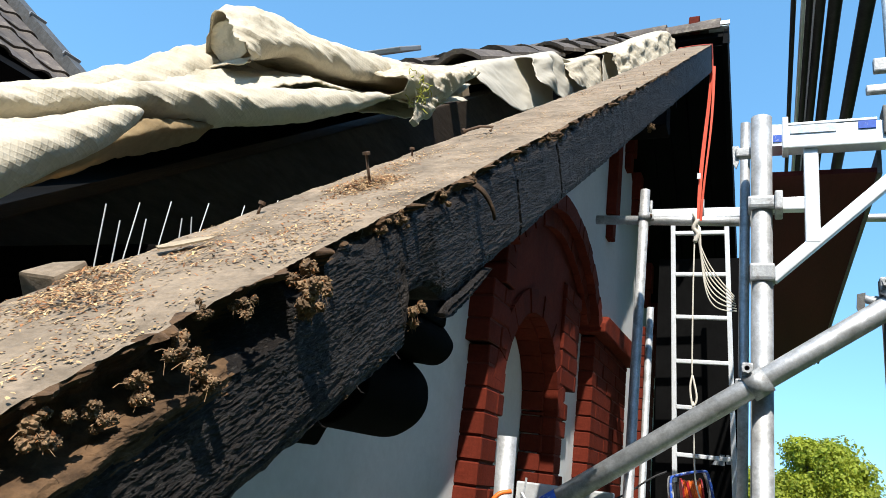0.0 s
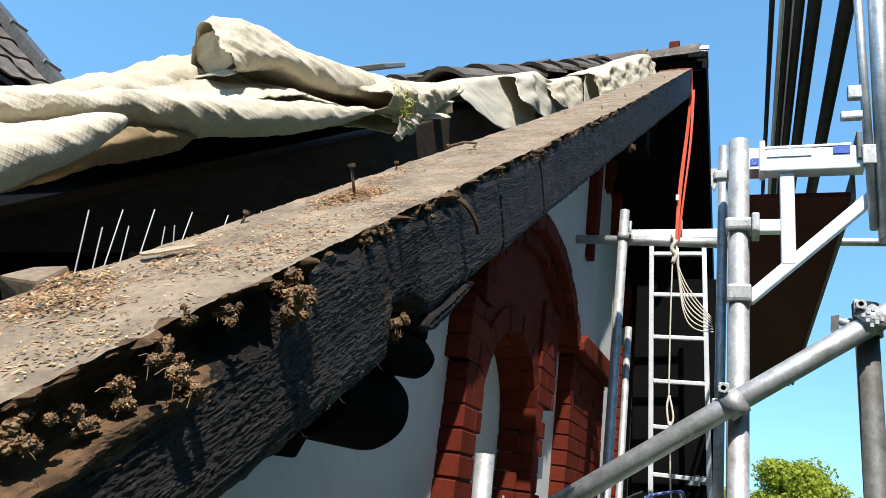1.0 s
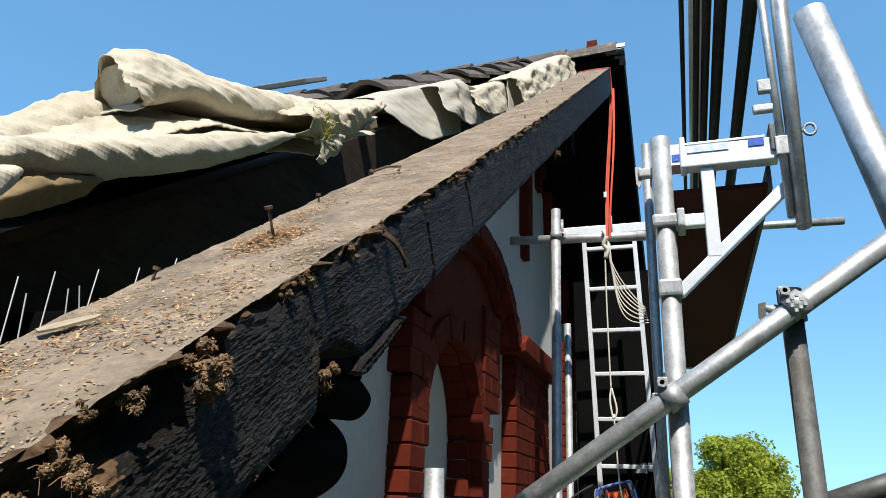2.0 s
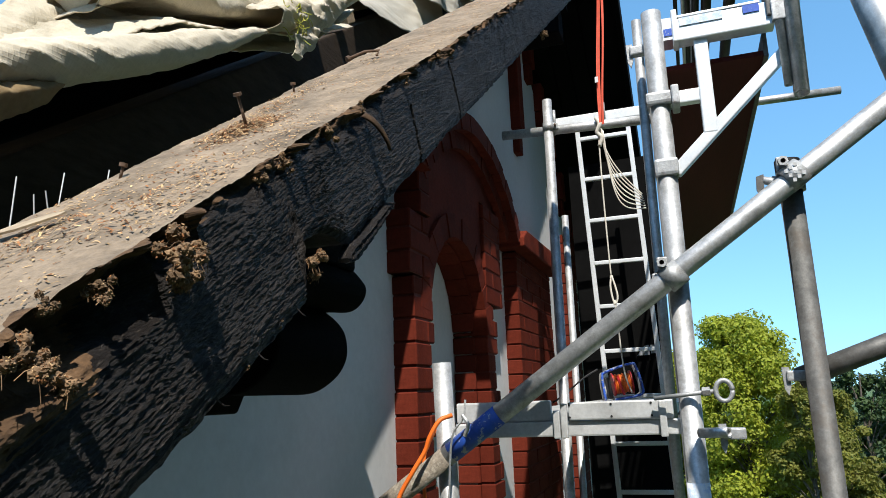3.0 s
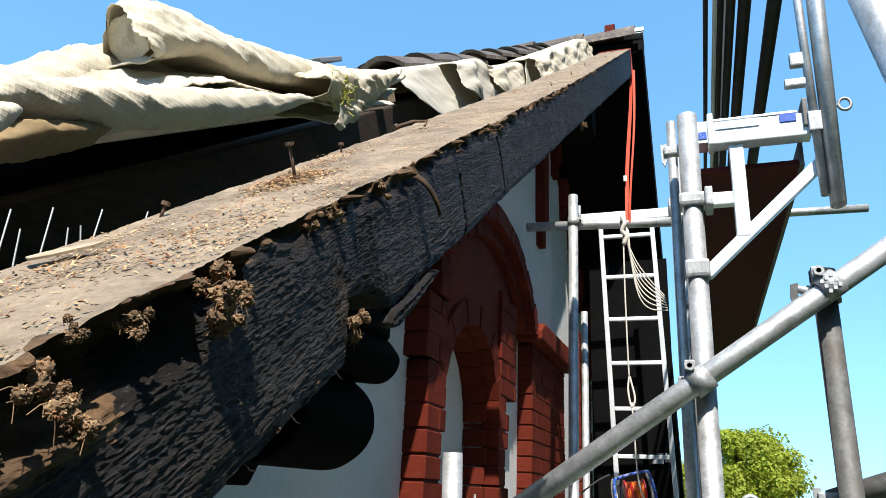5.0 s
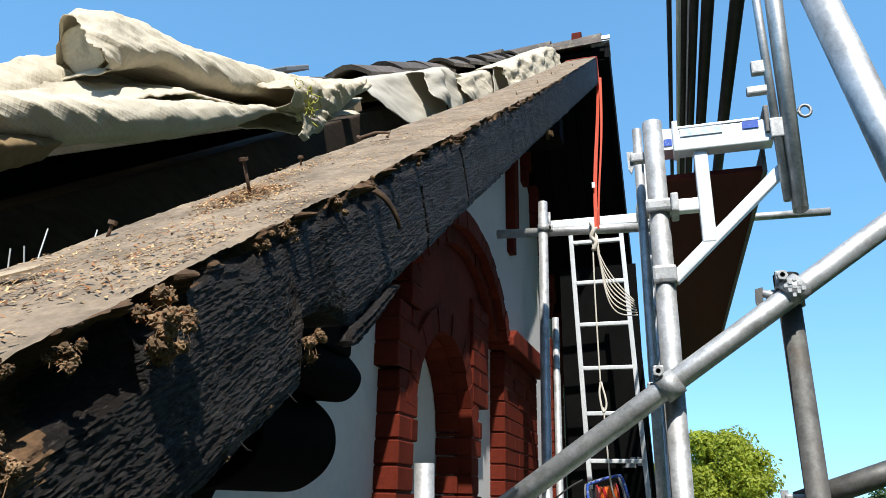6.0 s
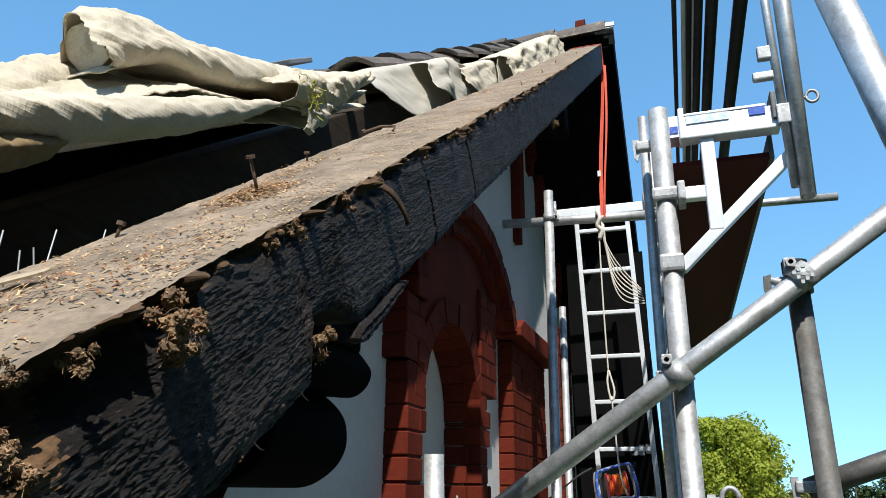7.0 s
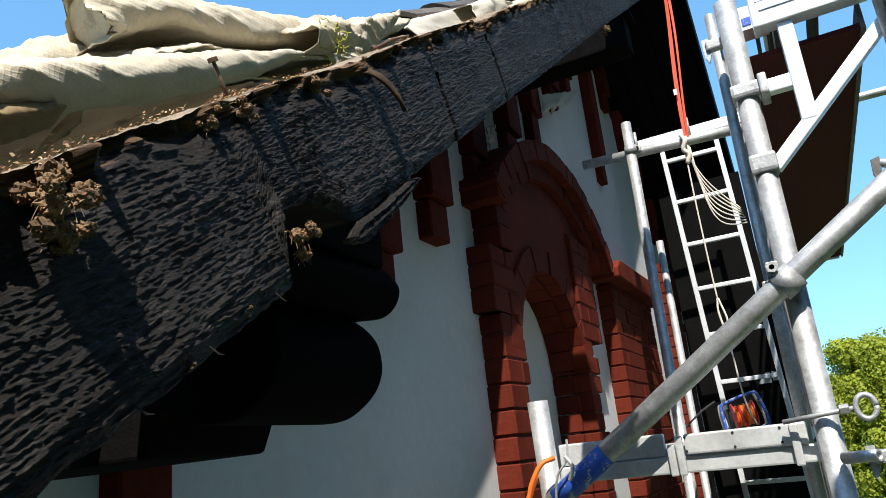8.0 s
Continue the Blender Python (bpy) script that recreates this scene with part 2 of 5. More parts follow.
def add_tube(bm, a, b, r, wall=0.0035, seg=20, r2=None):
    """A hollow pipe from a to b."""
    a, b = Vector(a), Vector(b)
    d = (b - a).normalized()
    u = d.orthogonal().normalized()
    w = d.cross(u)
    r2 = r if r2 is None else r2
    rings = []
    for p, rad in ((a, r - wall), (a, r), (b, r2), (b, r2 - wall)):
        rings.append([bm.verts.new(p + (u * math.cos(t) + w * math.sin(t)) * rad)
                      for t in (2 * math.pi * k / seg for k in range(seg))])
    for q0, q1 in zip(rings, rings[1:] + rings[:1]):
        for k in range(seg):
            bm.faces.new((q0[k], q0[(k + 1) % seg], q1[(k + 1) % seg], q1[k]))


def tube(a, b, r=0.02415, wall=0.0035, seg=20, r2=None):
    bm = bmesh.new()
    add_tube(bm, a, b, r, wall, seg, r2)
    return bm


def add_rod(bm, pts, r, seg=8, taper=None):
    """A solid bent rod through the points."""
    pts = [Vector(p) for p in pts]
    prev, u = None, None
    for i, p in enumerate(pts):
        d = (pts[min(i + 1, len(pts) - 1)] - pts[max(i - 1, 0)]).normalized()
        u = d.orthogonal().normalized() if u is None else (u - d * u.dot(d)).normalized()
        w = d.cross(u)
        rr = r if taper is None else r * taper[i]
        ring = [bm.verts.new(p + (u * math.cos(t) + w * math.sin(t)) * rr) for t in (2 * math.pi * k / seg for k in range(seg))]
        if prev:
            for k in range(seg):
                bm.faces.new((prev[k], prev[(k + 1) % seg], ring[(k + 1) % seg], ring[k]))
        else:
            bm.faces.new(ring[::-1])
        prev = ring
    bm.faces.new(prev)


def rod(pts, r, seg=8, taper=None):
    bm = bmesh.new()
    add_rod(bm, pts, r, seg, taper)
    return bm


def smooth_path(pts, n=8):
    """A Catmull-Rom curve through the points."""
    P = [Vector(p) for p in pts]
    P = [P[0] * 2 - P[1]] + P + [P[-1] * 2 - P[-2]]
    out = []
    for i in range(1, len(P) - 2):
        for k in range(n):
            t = k / n
            a, b, c, d = P[i - 1], P[i], P[i + 1], P[i + 2]
            out.append(0.5 * ((2 * b) + (c - a) * t + (2 * a - 5 * b + 4 * c - d) * t * t + (3 * b - 3 * c + d - a) * t ** 3))
    out.append(P[-2])
    return out


def prism(profile, axis, lo, hi):
    """A solid from an outline in the plane across an axis ('x': (y, z) points; 'y': (x, z) points)."""
    bm = bmesh.new()
    put = (lambda p, t: (t, p[0], p[1])) if axis == "x" else (lambda p, t: (p[0], t, p[1])) if axis == "y" else (lambda p, t: (p[0], p[1], t))
    a = [bm.verts.new(put(p, lo)) for p in profile]
    b = [bm.verts.new(put(p, hi)) for p in profile]
    bm.faces.new(a)
    bm.faces.new(b[::-1])
    for k in range(len(a)):
        j = (k + 1) % len(a)
        bm.faces.new((a[k], a[j], b[j], b[k]))
    return bm


def roof_pt(x, s, n):
    """A point by its distance up the roof slope and its height square to it."""
    return Vector((x, s * CS - n * SS, 8 + s * SS + n * CS))


# ---------------------------------------------------------------- setting
def build_ground():
    bm = bmesh.new()
    bmesh.ops.create_grid(bm, x_segments=8, y_segments=8, size=1500)
    tagged(link("ground", bm, M_GRASS), "green meadow below the building", "ground", kind="structure")


build_ground()

WX = -0.875            # outer face of the gable wall
BACK = -0.95           # back of the arched niche
APEX_Y = 4.25
NY0, NY1 = 2.28, 2.98  # niche
N_SPRING, N_RISE = 8.28, 0.34
COURSE = 0.0745


def wall_top(y):
    return 8 + TS * (APEX_Y - abs(y - APEX_Y)) - 0.40


def arch(y0, y1, z, rise, n=14):
    """Points of a segmental arch from y1 over to y0."""
    c, h = (y0 + y1) / 2, (y1 - y0) / 2
    R = (h * h + rise * rise) / (2 * rise)
    a = math.asin(min(1, h / R))
    return [(c + R * math.sin(t), z + rise - R + R * math.cos(t)) for t in (a - 2 * a * k / n for k in range(n + 1))]


def plate_with_hole(outline, hole, x0, x1, back=None):
    """A slab across x with an opening; back: depth of a closed niche."""
    bm = bmesh.new()

    def loop(pts, x):
        vs = [bm.verts.new((x, y, z)) for y, z in pts]
        return vs, [bm.edges.new((vs[k], vs[(k + 1) % len(vs)])) for k in range(len(vs))]
    ov, oe = loop(outline, x1)
    hv, he = loop(hole, x1)
    bmesh.ops.triangle_fill(bm, edges=oe + he, use_beauty=True)
    hx = back if back is not None else x0
    hb = [bm.verts.new((hx, y, z)) for y, z in hole]
    for k in range(len(hv)):
        j = (k + 1) % len(hv)
        bm.faces.new((hv[k], hv[j], hb[j], hb[k]))
    ob = [bm.verts.new((x0, y, z)) for y, z in outline]
    for k in range(len(ov)):
        j = (k + 1) % len(ov)
        bm.faces.new((ov[k], ov[j], ob[j], ob[k]))
    if back is not None:
        bm.faces.new(hb)
        bm.faces.new(ob)
    else:
        e0 = [bm.edges.get((ob[k], ob[(k + 1) % len(ob)])) for k in range(len(ob))]
        e1 = [bm.edges.get((hb[k], hb[(k + 1) % len(hb)])) for k in range(len(hb))]
        bmesh.ops.triangle_fill(bm, edges=e0 + e1, use_beauty=True)
    return bm


def build_wall():
    outline = [(-2.0, 0.0), (10.5, 0.0), (10.5, wall_top(10.5)), (APEX_Y, wall_top(APEX_Y)), (-2.0, wall_top(-2.0))]
    hole = [(NY0, 6.4), (NY1, 6.4)] + arch(NY0, NY1, N_SPRING, N_RISE)
    w = link("wall_gable", plate_with_hole(outline, hole, WX - 0.34, WX, BACK), M_RENDER)
    tagged(w, "white rendered gable wall with an arched niche", "wall", kind="structure")
    # the rest of the building closes the place behind the gable
    bm = box((-9.0, -2.0, 0.0), (WX - 0.36, -1.7, wall_top(-1.7)))
    tagged(link("wall_eaves", bm, M_RENDER), "white rendered side wall below the eaves", "wall", kind="structure")
    return w


wall = build_wall()

# ---------------------------------------------------------------- verge beam
BX0, BX1 = -0.312, -0.200


def beam_top(s):
    return -0.080 + 0.018 * max(0, (s - 1.4) / 2.0)


def top_relief(s, t):
    """Unevenness of the weathered top; t runs across it."""
    return 0.0014 * noise.noise((s * 30, t * 12, 9)) + 0.0006 * noise.noise((s * 130, t * 40, 2)) + 0.0004 * noise.noise((s * 320, t * 90, 2))


def on_top(x, s, up):
    """A point on the rafter's top, raised by up."""
    return roof_pt(x, s, beam_top(s) + top_relief(s, min(1, max(0, (x - BX0) / (BX1 - BX0)))) + up)


def build_beam():
    root = empty("verge_rafter", "blackened decayed timber verge rafter, bare on top", "rafter", (-0.25, -0.6, 7.5))
    bm = bmesh.new()
    S0, S1 = -0.7, 3.42
    ss = [S0 + 0.05 * k for k in range(14)]
    s = 0.0
    while s < S1:
        ss.append(s)
        s += 0.0014 + 0.0032 * max(0, s - 0.55)
    ss.append(S1)
    rings = []
    NT, NF = 18, 108
    nz = noise.noise
    for s in ss:
        f = max(0, (s - 1.4) / 2.0)
        top = beam_top(s)
        bot = (-0.1635 if s < 0.36 else -0.1575) - 0.018 * f
        xf, xb = BX1 - 0.01 * f, BX0 - 0.025 * f
        near = 1.0 if s < 1.0 else max(0.45, 1.6 - 0.6 * s)
        # decay eats the front top edge in bites
        bite = max(0, nz((s * 7.3, 0, 3)) + 0.22) * 0.018 + max(0, nz((s * 31, 4, 1))) * 0.009 + max(0, nz((s * 85, 2, 1))) * 0.004
        bite = max(0.002, bite) * near
        lip = (0.0050 * max(0, nz((s * 30, 11, 3)) - 0.12) + 0.024 * max(0, nz((s * 78, 6, 3)) - 0.20) + 0.010 * max(0, nz((s * 170, 6, 3)) - 0.2)) * near
        lw = 0.0016 * nz((s * 12, 7, 2)) + 0.0018 * nz((s * 70, 1, 5)) + 0.0008 * nz((s * 190, 1, 5))
        # the lower edge is broken out over the purlin
        if 0.362 < s < 0.425:
            lw += 0.023 * min(1, (s - 0.362) / 0.010) * min(1, (0.425 - s) / 0.030)
        rotten = min(1, max(0, (0.235 - s) / 0.03))
        prof = []
        edge = xf - 0.35 * bite
        for k in range(NT):
            t = k / (NT - 1)
            prof.append((xb + 0.004 * nz((s * 22, 3, 6)) * (1 - t) + (edge - xb) * t,
                         top + top_relief(s, t) - 0.3 * bite * t ** 8))
        for k in range(NF):
            t = k / (NF - 1)
            z = (top - 0.4 * bite) + (bot + lw - top + 0.4 * bite) * t
            # crazed tar over dry grain: short broken ridges, coarser towards the lower edge
            wob = nz((s * 55, z * 70, 2))
            patch = 0.35 + 0.65 * max(0, 0.5 + nz((s * 20, z * 45, 31)))
            ridge = 1 - abs(nz((s * 34 + 0.4 * wob, z * 560 + 0.8 * wob, 8)))
            ridge2 = 1 - abs(nz((s * 110 + 0.6 * wob, z * 620 - 0.9 * wob, 19)))
            d = 0.0009 * patch * ridge ** 6 + 0.0005 * ridge2 ** 6 + 0.0004 * nz((s * 300, z * 600, 17)) + 0.0006 * nz((s * 9, z * 60, 4))
            d += 0.0012 * max(0, (t - 0.62) / 0.38) * (1 - abs(nz((s * 30, z * 260, 27)))) ** 4
            d *= 1 + 1.2 * min(1, max(0, s - 0.7))
            d -= 0.0012 * min(1, max(0, t - 0.06) / 0.08)
            d += 0.0004 * (1 if nz((s * 60, z * 210, 44)) > 0.34 else 0) * near
            for s0, sl, z0 in ((0.605, 0.10, 0.35), (0.742, -0.06, 0.15)):
                if t > z0 and abs(s - s0 - sl * (z - top) - 0.002 * nz((z * 130, s0, 2))) < 0.0016 + 0.001 * s0:
                    d -= 0.005
            depth = (top - z) / 0.078
            rot = 0.016 * near * max(0, 1 - depth / (0.16 + 1.4 * bite / 0.03 * 0.22)) * max(0, 0.35 + nz((s * 26, z * 60, 12)) + 0.7 * nz((s * 75, z * 130, 15)))
            hollow = 0.014 * max(0, 1 - abs(s - 0.222) / 0.034) ** 0.5 * max(0, 1 - abs(depth - 0.22) / 0.2) ** 0.5 + 0.015 * max(0, 1 - abs(s - 0.272) / 0.016) ** 0.5 * max(0, 1 - abs(depth - 0.13) / 0.12) ** 0.5
            # the top edge is hollowed under a crust, over a split ledge of bare wood
            mid = 0.20 + 0.03 * nz((s * 40, 3, 8))
            hollow += rotten * (0.017 + 0.006 * nz((s * 60, z * 150, 6))) * max(0, 1 - abs(depth - mid) / 0.15) ** 0.4
            shelf = rotten * 0.0045 * max(0, 1 - abs(depth - mid - 0.19) / 0.040) ** 0.35 * (0.8 + 0.5 * nz((s * 50, z * 20, 5)))
            low = 0.003 * max(0, (t - 0.90) / 0.10)
            prof.append((xf + d - rot - hollow - low + shelf + lip * max(0, 1 - abs(t - 0.02) / 0.07), z))
        prof += [((xf + xb) / 2, bot + max(0, lw)), (xb, bot + max(0, lw)), (xb, (top + bot) / 2)]
        rings.append(([bm.verts.new(roof_pt(x, s, n)) for x, n in prof], bite, s, rotten))
    L = len(rings[0][0])
    for (a, ba, sa, ra), (b, bb, sb, rb) in zip(rings, rings[1:]):
        for k in range(L):
            j = (k + 1) % L
            fc = bm.faces.new((a[k], a[j], b[j], b[k]))
            t = (k - NT) / NF
            brown = 0.03 + 5.5 * ba + 0.07 * nz((sa * 40, k * 0.5, 21)) + 0.38 * ra
            fc.material_index = 1 if k < NT - 1 else 2 if k < NT or (0 <= t < brown and sa < 1.9) else 0
    bm.faces.new(rings[0][0])
    bm.faces.new(rings[-1][0][::-1])
    ob = under(link("timber", bm, M_BEAM), root)
    ob.data.materials.append(M_BEAMTOP)
    ob.data.materials.append(M_ROTTEN)
    # a split strip hanging along the broken lower edge
    bm = bmesh.new()
    rows = []
    for i in range(49):
        u = i / 48
        s = 0.416 + 0.092 * u
        wd = 0.0052 * (1 - u) ** 0.5 * min(1, 0.25 + 6 * u) + 0.0012 + 0.0014 * nz((s * 160, 2, 2))
        mid = -0.1640 + 0.004 * u ** 2 + 0.0012 * nz((s * 60, 5, 5))
        rows.append([bm.verts.new(roof_pt(-0.2005 + dx + 0.0015 * nz((s * 220, 9 * q, 1)), s, mid + q * wd)) for dx, q in
                     ((0.0, 0.9), (0.003, 0.55), (0.0012, 0.2), (0.0034, -0.15), (0.001, -0.5), (0.002, -0.8), (-0.003, -1.0), (-0.006, -0.6), (-0.006, 0.9))])
    for a, b in zip(rows, rows[1:]):
        for k in range(9):
            bm.faces.new((a[k], a[(k + 1) % 9], b[(k + 1) % 9], b[k]))
    bm.faces.new(rows[0])
    bm.faces.new(rows[-1][::-1])
    under(link("split_strip", bm, M_BEAM), root)["label"] = "split dark strip along the lower edge"
    # loose splinters along the lower edge and a curl of bark
    def splinter(name, pts, r, material, label):
        under(link(name, rod([roof_pt(*p) for p in pts], r, 6, [1.0] * (len(pts) - 1) + [0.25]), material), root)["label"] = label
    rg = random.Random(8)
    for s0 in (0.262, 0.30, 0.345):
        n0 = -0.164 if s0 < 0.36 else -0.172
        ln = rg.uniform(0.002, 0.004)
        splinter("splinter", [(-0.201, s0, n0 + 0.004), (-0.199, s0 + 0.3 * ln, n0), (-0.197, s0 + ln * rg.uniform(-0.4, 0.8), n0 - 0.35 * ln)], 0.0004, M_BEAM, "thin loose splinter")
    bm = bmesh.new()
    spine = smooth_path([(-0.200, 0.461, 8.2055), (-0.195, 0.465, 8.202), (-0.191, 0.471, 8.196), (-0.189, 0.477, 8.189), (-0.1895, 0.481, 8.184)], 6)
    rows = []
    for i, p in enumerate(spine):
        u = i / (len(spine) - 1)
        w = 0.0050 * (1 - u) ** 0.7 + 0.0004 + 0.0005 * noise.noise((u * 14, 2, 2))
        rows.append([bm.verts.new(p + Vector((0.0022 * (1 - q * q) + e, 0.75 * w * q, 0.65 * w * q))) for q, e in ((-1, 0), (-0.5, 0), (0, 0), (0.5, 0), (1, 0), (0.5, -0.0009), (0, -0.0009), (-0.5, -0.0009))])
    for a, b in zip(rows, rows[1:]):
        for k in range(8):
            bm.faces.new((a[k], a[(k + 1) % 8], b[(k + 1) % 8], b[k]))
    bm.faces.new(rows[0])
    bm.faces.new(rows[-1][::-1])
    under(link("bark_curl", bm, M_ROTTEN, smooth=True), root)["label"] = "curled brown bark strip"
    return root


beam = build_beam()


def build_purlin():
    upper = [(-0.90, 8.118), (-0.262, 8.118), (-0.246, 8.113), (-0.236, 8.103), (-0.232, 8.095), (-0.236, 8.085), (-0.246, 8.079), (-0.264, 8.080), (-0.90, 8.080)]
    belly = [(-0.90, 8.081), (-0.266, 8.081), (-0.256, 8.073), (-0.249, 8.064), (-0.2465, 8.054), (-0.247, 8.044), (-0.252, 8.034), (-0.261, 8.026),
             (-0.273, 8.020), (-0.288, 8.0185), (-0.305, 8.021), (-0.328, 8.031), (-0.334, 8.024), (-0.342, 8.006), (-0.90, 8.006)]
    def rounded(prof, lo, hi):
        return prof[:lo] + [(p.x, p.y) for p in smooth_path([(x, z, 0) for x, z in prof[lo:hi]], 5)] + prof[hi:]
    upper, belly = rounded(upper, 1, 8), rounded(belly, 1, 12)
    root = empty("purlin_head", "carved black purlin end projecting from the gable wall", "purlin", (-0.5, 0.48, 8.0))
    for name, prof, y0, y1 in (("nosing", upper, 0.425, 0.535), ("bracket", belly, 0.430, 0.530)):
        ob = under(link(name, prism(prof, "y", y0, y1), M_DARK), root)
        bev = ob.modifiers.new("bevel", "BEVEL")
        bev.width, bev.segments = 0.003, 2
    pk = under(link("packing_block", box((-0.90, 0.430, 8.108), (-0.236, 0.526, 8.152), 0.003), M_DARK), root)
    for v in pk.data.vertices:
        v.co += Vector((0.006 * noise.noise(v.co * 35), 0.004 * noise.noise(v.co * 40 + Vector((5, 0, 0))), 0))
    far = empty("purlin_head", "dark square purlin end high under the verge", "purlin", (-0.5, 2.3, 9.2))
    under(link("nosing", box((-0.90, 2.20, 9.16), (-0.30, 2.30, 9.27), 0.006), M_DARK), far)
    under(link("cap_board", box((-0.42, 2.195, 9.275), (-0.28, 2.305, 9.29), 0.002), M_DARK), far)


build_purlin()


def build_litter():
    """Straw, needles and flakes on top of the rafter, and the rotten tufts along its edge."""
    rng = random.Random(11)
    bm = bmesh.new()

    def flake(p, length, width, tilt, red=False):
        a = rng.uniform(0, math.tau)
        u = Vector((math.cos(a), math.sin(a) * CS, math.sin(a) * SS))
        nrm = Vector((0, -SS, CS))
        w = u.cross(nrm).normalized()
        u = (u + nrm * rng.uniform(-tilt, tilt)).normalized()
        bend = nrm * rng.uniform(0, 0.14) * length
        pts = [p - u * length / 2 - w * width / 2, p - u * length / 2 + w * width / 2, p + bend + w * width / 2, p + bend - w * width / 2,
               p + u * length / 2 + w * width / 4, p + u * length / 2 - w * width / 4]
        v = [bm.verts.new(q) for q in pts]
        fs = [bm.faces.new((v[0], v[1], v[2], v[3])), bm.faces.new((v[3], v[2], v[4], v[5]))]
        for fc in fs:
            fc.material_index = 1 if red else 0
    for _ in range(46000):
        s = 0.08 + 2.6 * rng.random() ** 1.7
        x = rng.uniform(BX0 + 0.003, BX1 - 0.004)
        dens = 0.22 + 0.9 * noise.noise((s * 11, x * 26, 5)) + 0.5 * noise.noise((s * 30, x * 60, 2))
        if rng.random() > dens:
            continue
        flake(on_top(x, s, rng.uniform(0.0001, 0.0005)), rng.uniform(0.0007, 0.0028), rng.uniform(0.0004, 0.0012), 0.22, rng.random() < 0.22)
    for cx, cs, sx, ssd, num in ((-0.268, 0.458, 0.012, 0.020, 1700), (-0.268, 1.25, 0.030, 0.05, 260), (-0.262, 1.62, 0.030, 0.07, 260), (-0.275, 2.15, 0.030, 0.10, 300), (-0.28, 2.7, 0.030, 0.12, 300), (-0.282, 0.535, 0.008, 0.035, 260), (-0.262, 0.275, 0.018, 0.018, 260), (-0.272, 0.205, 0.020, 0.013, 620), (-0.296, 0.232, 0.012, 0.012, 420),
                                 (-0.24, 0.36, 0.02, 0.02, 160), (-0.27, 0.74, 0.012, 0.03, 90), (-0.225, 0.30, 0.012, 0.03, 120)):
        for _ in range(num):
            x, s = rng.gauss(cx, sx), rng.gauss(cs, ssd)
            if BX0 < x < BX1 - 0.006:
                h = 0.007 * math.exp(-((x - cx) / sx) ** 2 - ((s - cs) / ssd) ** 2)
                flake(on_top(x, s, rng.uniform(0.0001, 0.0004 + h)), rng.uniform(0.0015, 0.0048), rng.uniform(0.0004, 0.0013), 0.38, rng.random() < 0.45)
    litter = link("straw_litter", bm, M_STRAW)
    litter.data.materials.append(M_BARK)
    tagged(litter, "dry straw and bark flakes strewn on the rafter", "litter", kind="stuff")
    # rotten tufts hanging over the edge: crumbs, husks and a few fibres
    for s, n, size, num, out in ((0.262, -0.093, 0.0115, 420, 1.0), (0.268, -0.105, 0.0065, 200, 1.0), (0.226, -0.087, 0.0065, 200, 0.7), (0.205, -0.084, 0.0050, 130, 0.2), (0.186, -0.092, 0.0090, 360, 0.9),
                                 (0.194, -0.104, 0.0065, 220, 1.2), (0.168, -0.098, 0.0070, 240, 0.0), (0.150, -0.098, 0.0070, 220, 0.0), (0.130, -0.094, 0.0080, 220, 0.0), (0.105, -0.094, 0.009, 200, 0.0),
                                 (0.382, -0.148, 0.0080, 330, 0.3), (0.374, -0.155, 0.0050, 160, 0.3), (0.33, -0.158, 0.0035, 60, 0.3), (0.290, -0.160, 0.0030, 50, 0.2), (0.44, -0.087, 0.0055, 130, 0.4),
                                 (0.375, -0.086, 0.0065, 200, 0.8), (0.352, -0.087, 0.0060, 170, 0.6), (0.50, -0.088, 0.0050, 110, 0.0), (1.42, -0.165, 0.012, 90, 0.3), (0.72, -0.087, 0.005, 70, 0.0), (0.61, -0.088, 0.0055, 100, 0.0)):
        bm = bmesh.new()
        lumps = []
        for k in range(9):
            c = Vector((BX1 - 0.004 + rng.uniform(0, 0.5 + out) * size, s + rng.gauss(0, 0.42 * size), n + rng.gauss(0, 0.45 * size)))
            r = size * rng.uniform(0.16, 0.34)
            lumps.append((c, r))
            at, off = roof_pt(*c), Vector((k * 7.1, s * 40, 3))
            vs = bmesh.ops.create_icosphere(bm, subdivisions=3, radius=1.0)["verts"]
            for v in vs:
                u = v.co.normalized()
                v.co = at + Vector((u.x, u.y * 1.2, u.z)) * r * max(0.3, 1 + 0.5 * noise.noise(u * 2.0 + off) + 0.45 * noise.noise(u * 6.0 + off))
        for k in range(num * 2):
            c, r = rng.choice(lumps)
            c = c + Vector((rng.gauss(0, 1), rng.gauss(0, 1.2), rng.gauss(0, 1))).normalized() * r * rng.uniform(0.85, 1.25)
            at = roof_pt(*c)
            r = size * rng.uniform(0.02, 0.06) * (1.8 if k < 16 else 1.0)
            u = Vector((rng.gauss(0, 1), rng.gauss(0, 1), rng.gauss(0, 1))).normalized()
            w = u.orthogonal().normalized()
            q = u.cross(w)
            lg, th = r * rng.uniform(1.0, 2.2), r * rng.uniform(0.4, 0.9)
            if rng.random() < 0.05:
                ln = rng.uniform(0.25, 0.7) * size
                add_rod(bm, [at, at + u * ln * 0.5, at + u * ln + Vector((0, 0, -0.3 * ln))], 0.00016, 3)
                continue
            vs = [bm.verts.new(at + e) for e in (u * lg, w * r, q * th, w * -r, q * -th, u * -lg)]
            mi = rng.choice((0, 0, 1, 2, 2))
            for a, b in ((1, 2), (2, 3), (3, 4), (4, 1)):
                for tip in (0, 5):
                    fc = bm.faces.new((vs[tip], vs[a], vs[b]))
                    fc.material_index = mi
        clod = link("moss_tuft", bm, M_TUFT)
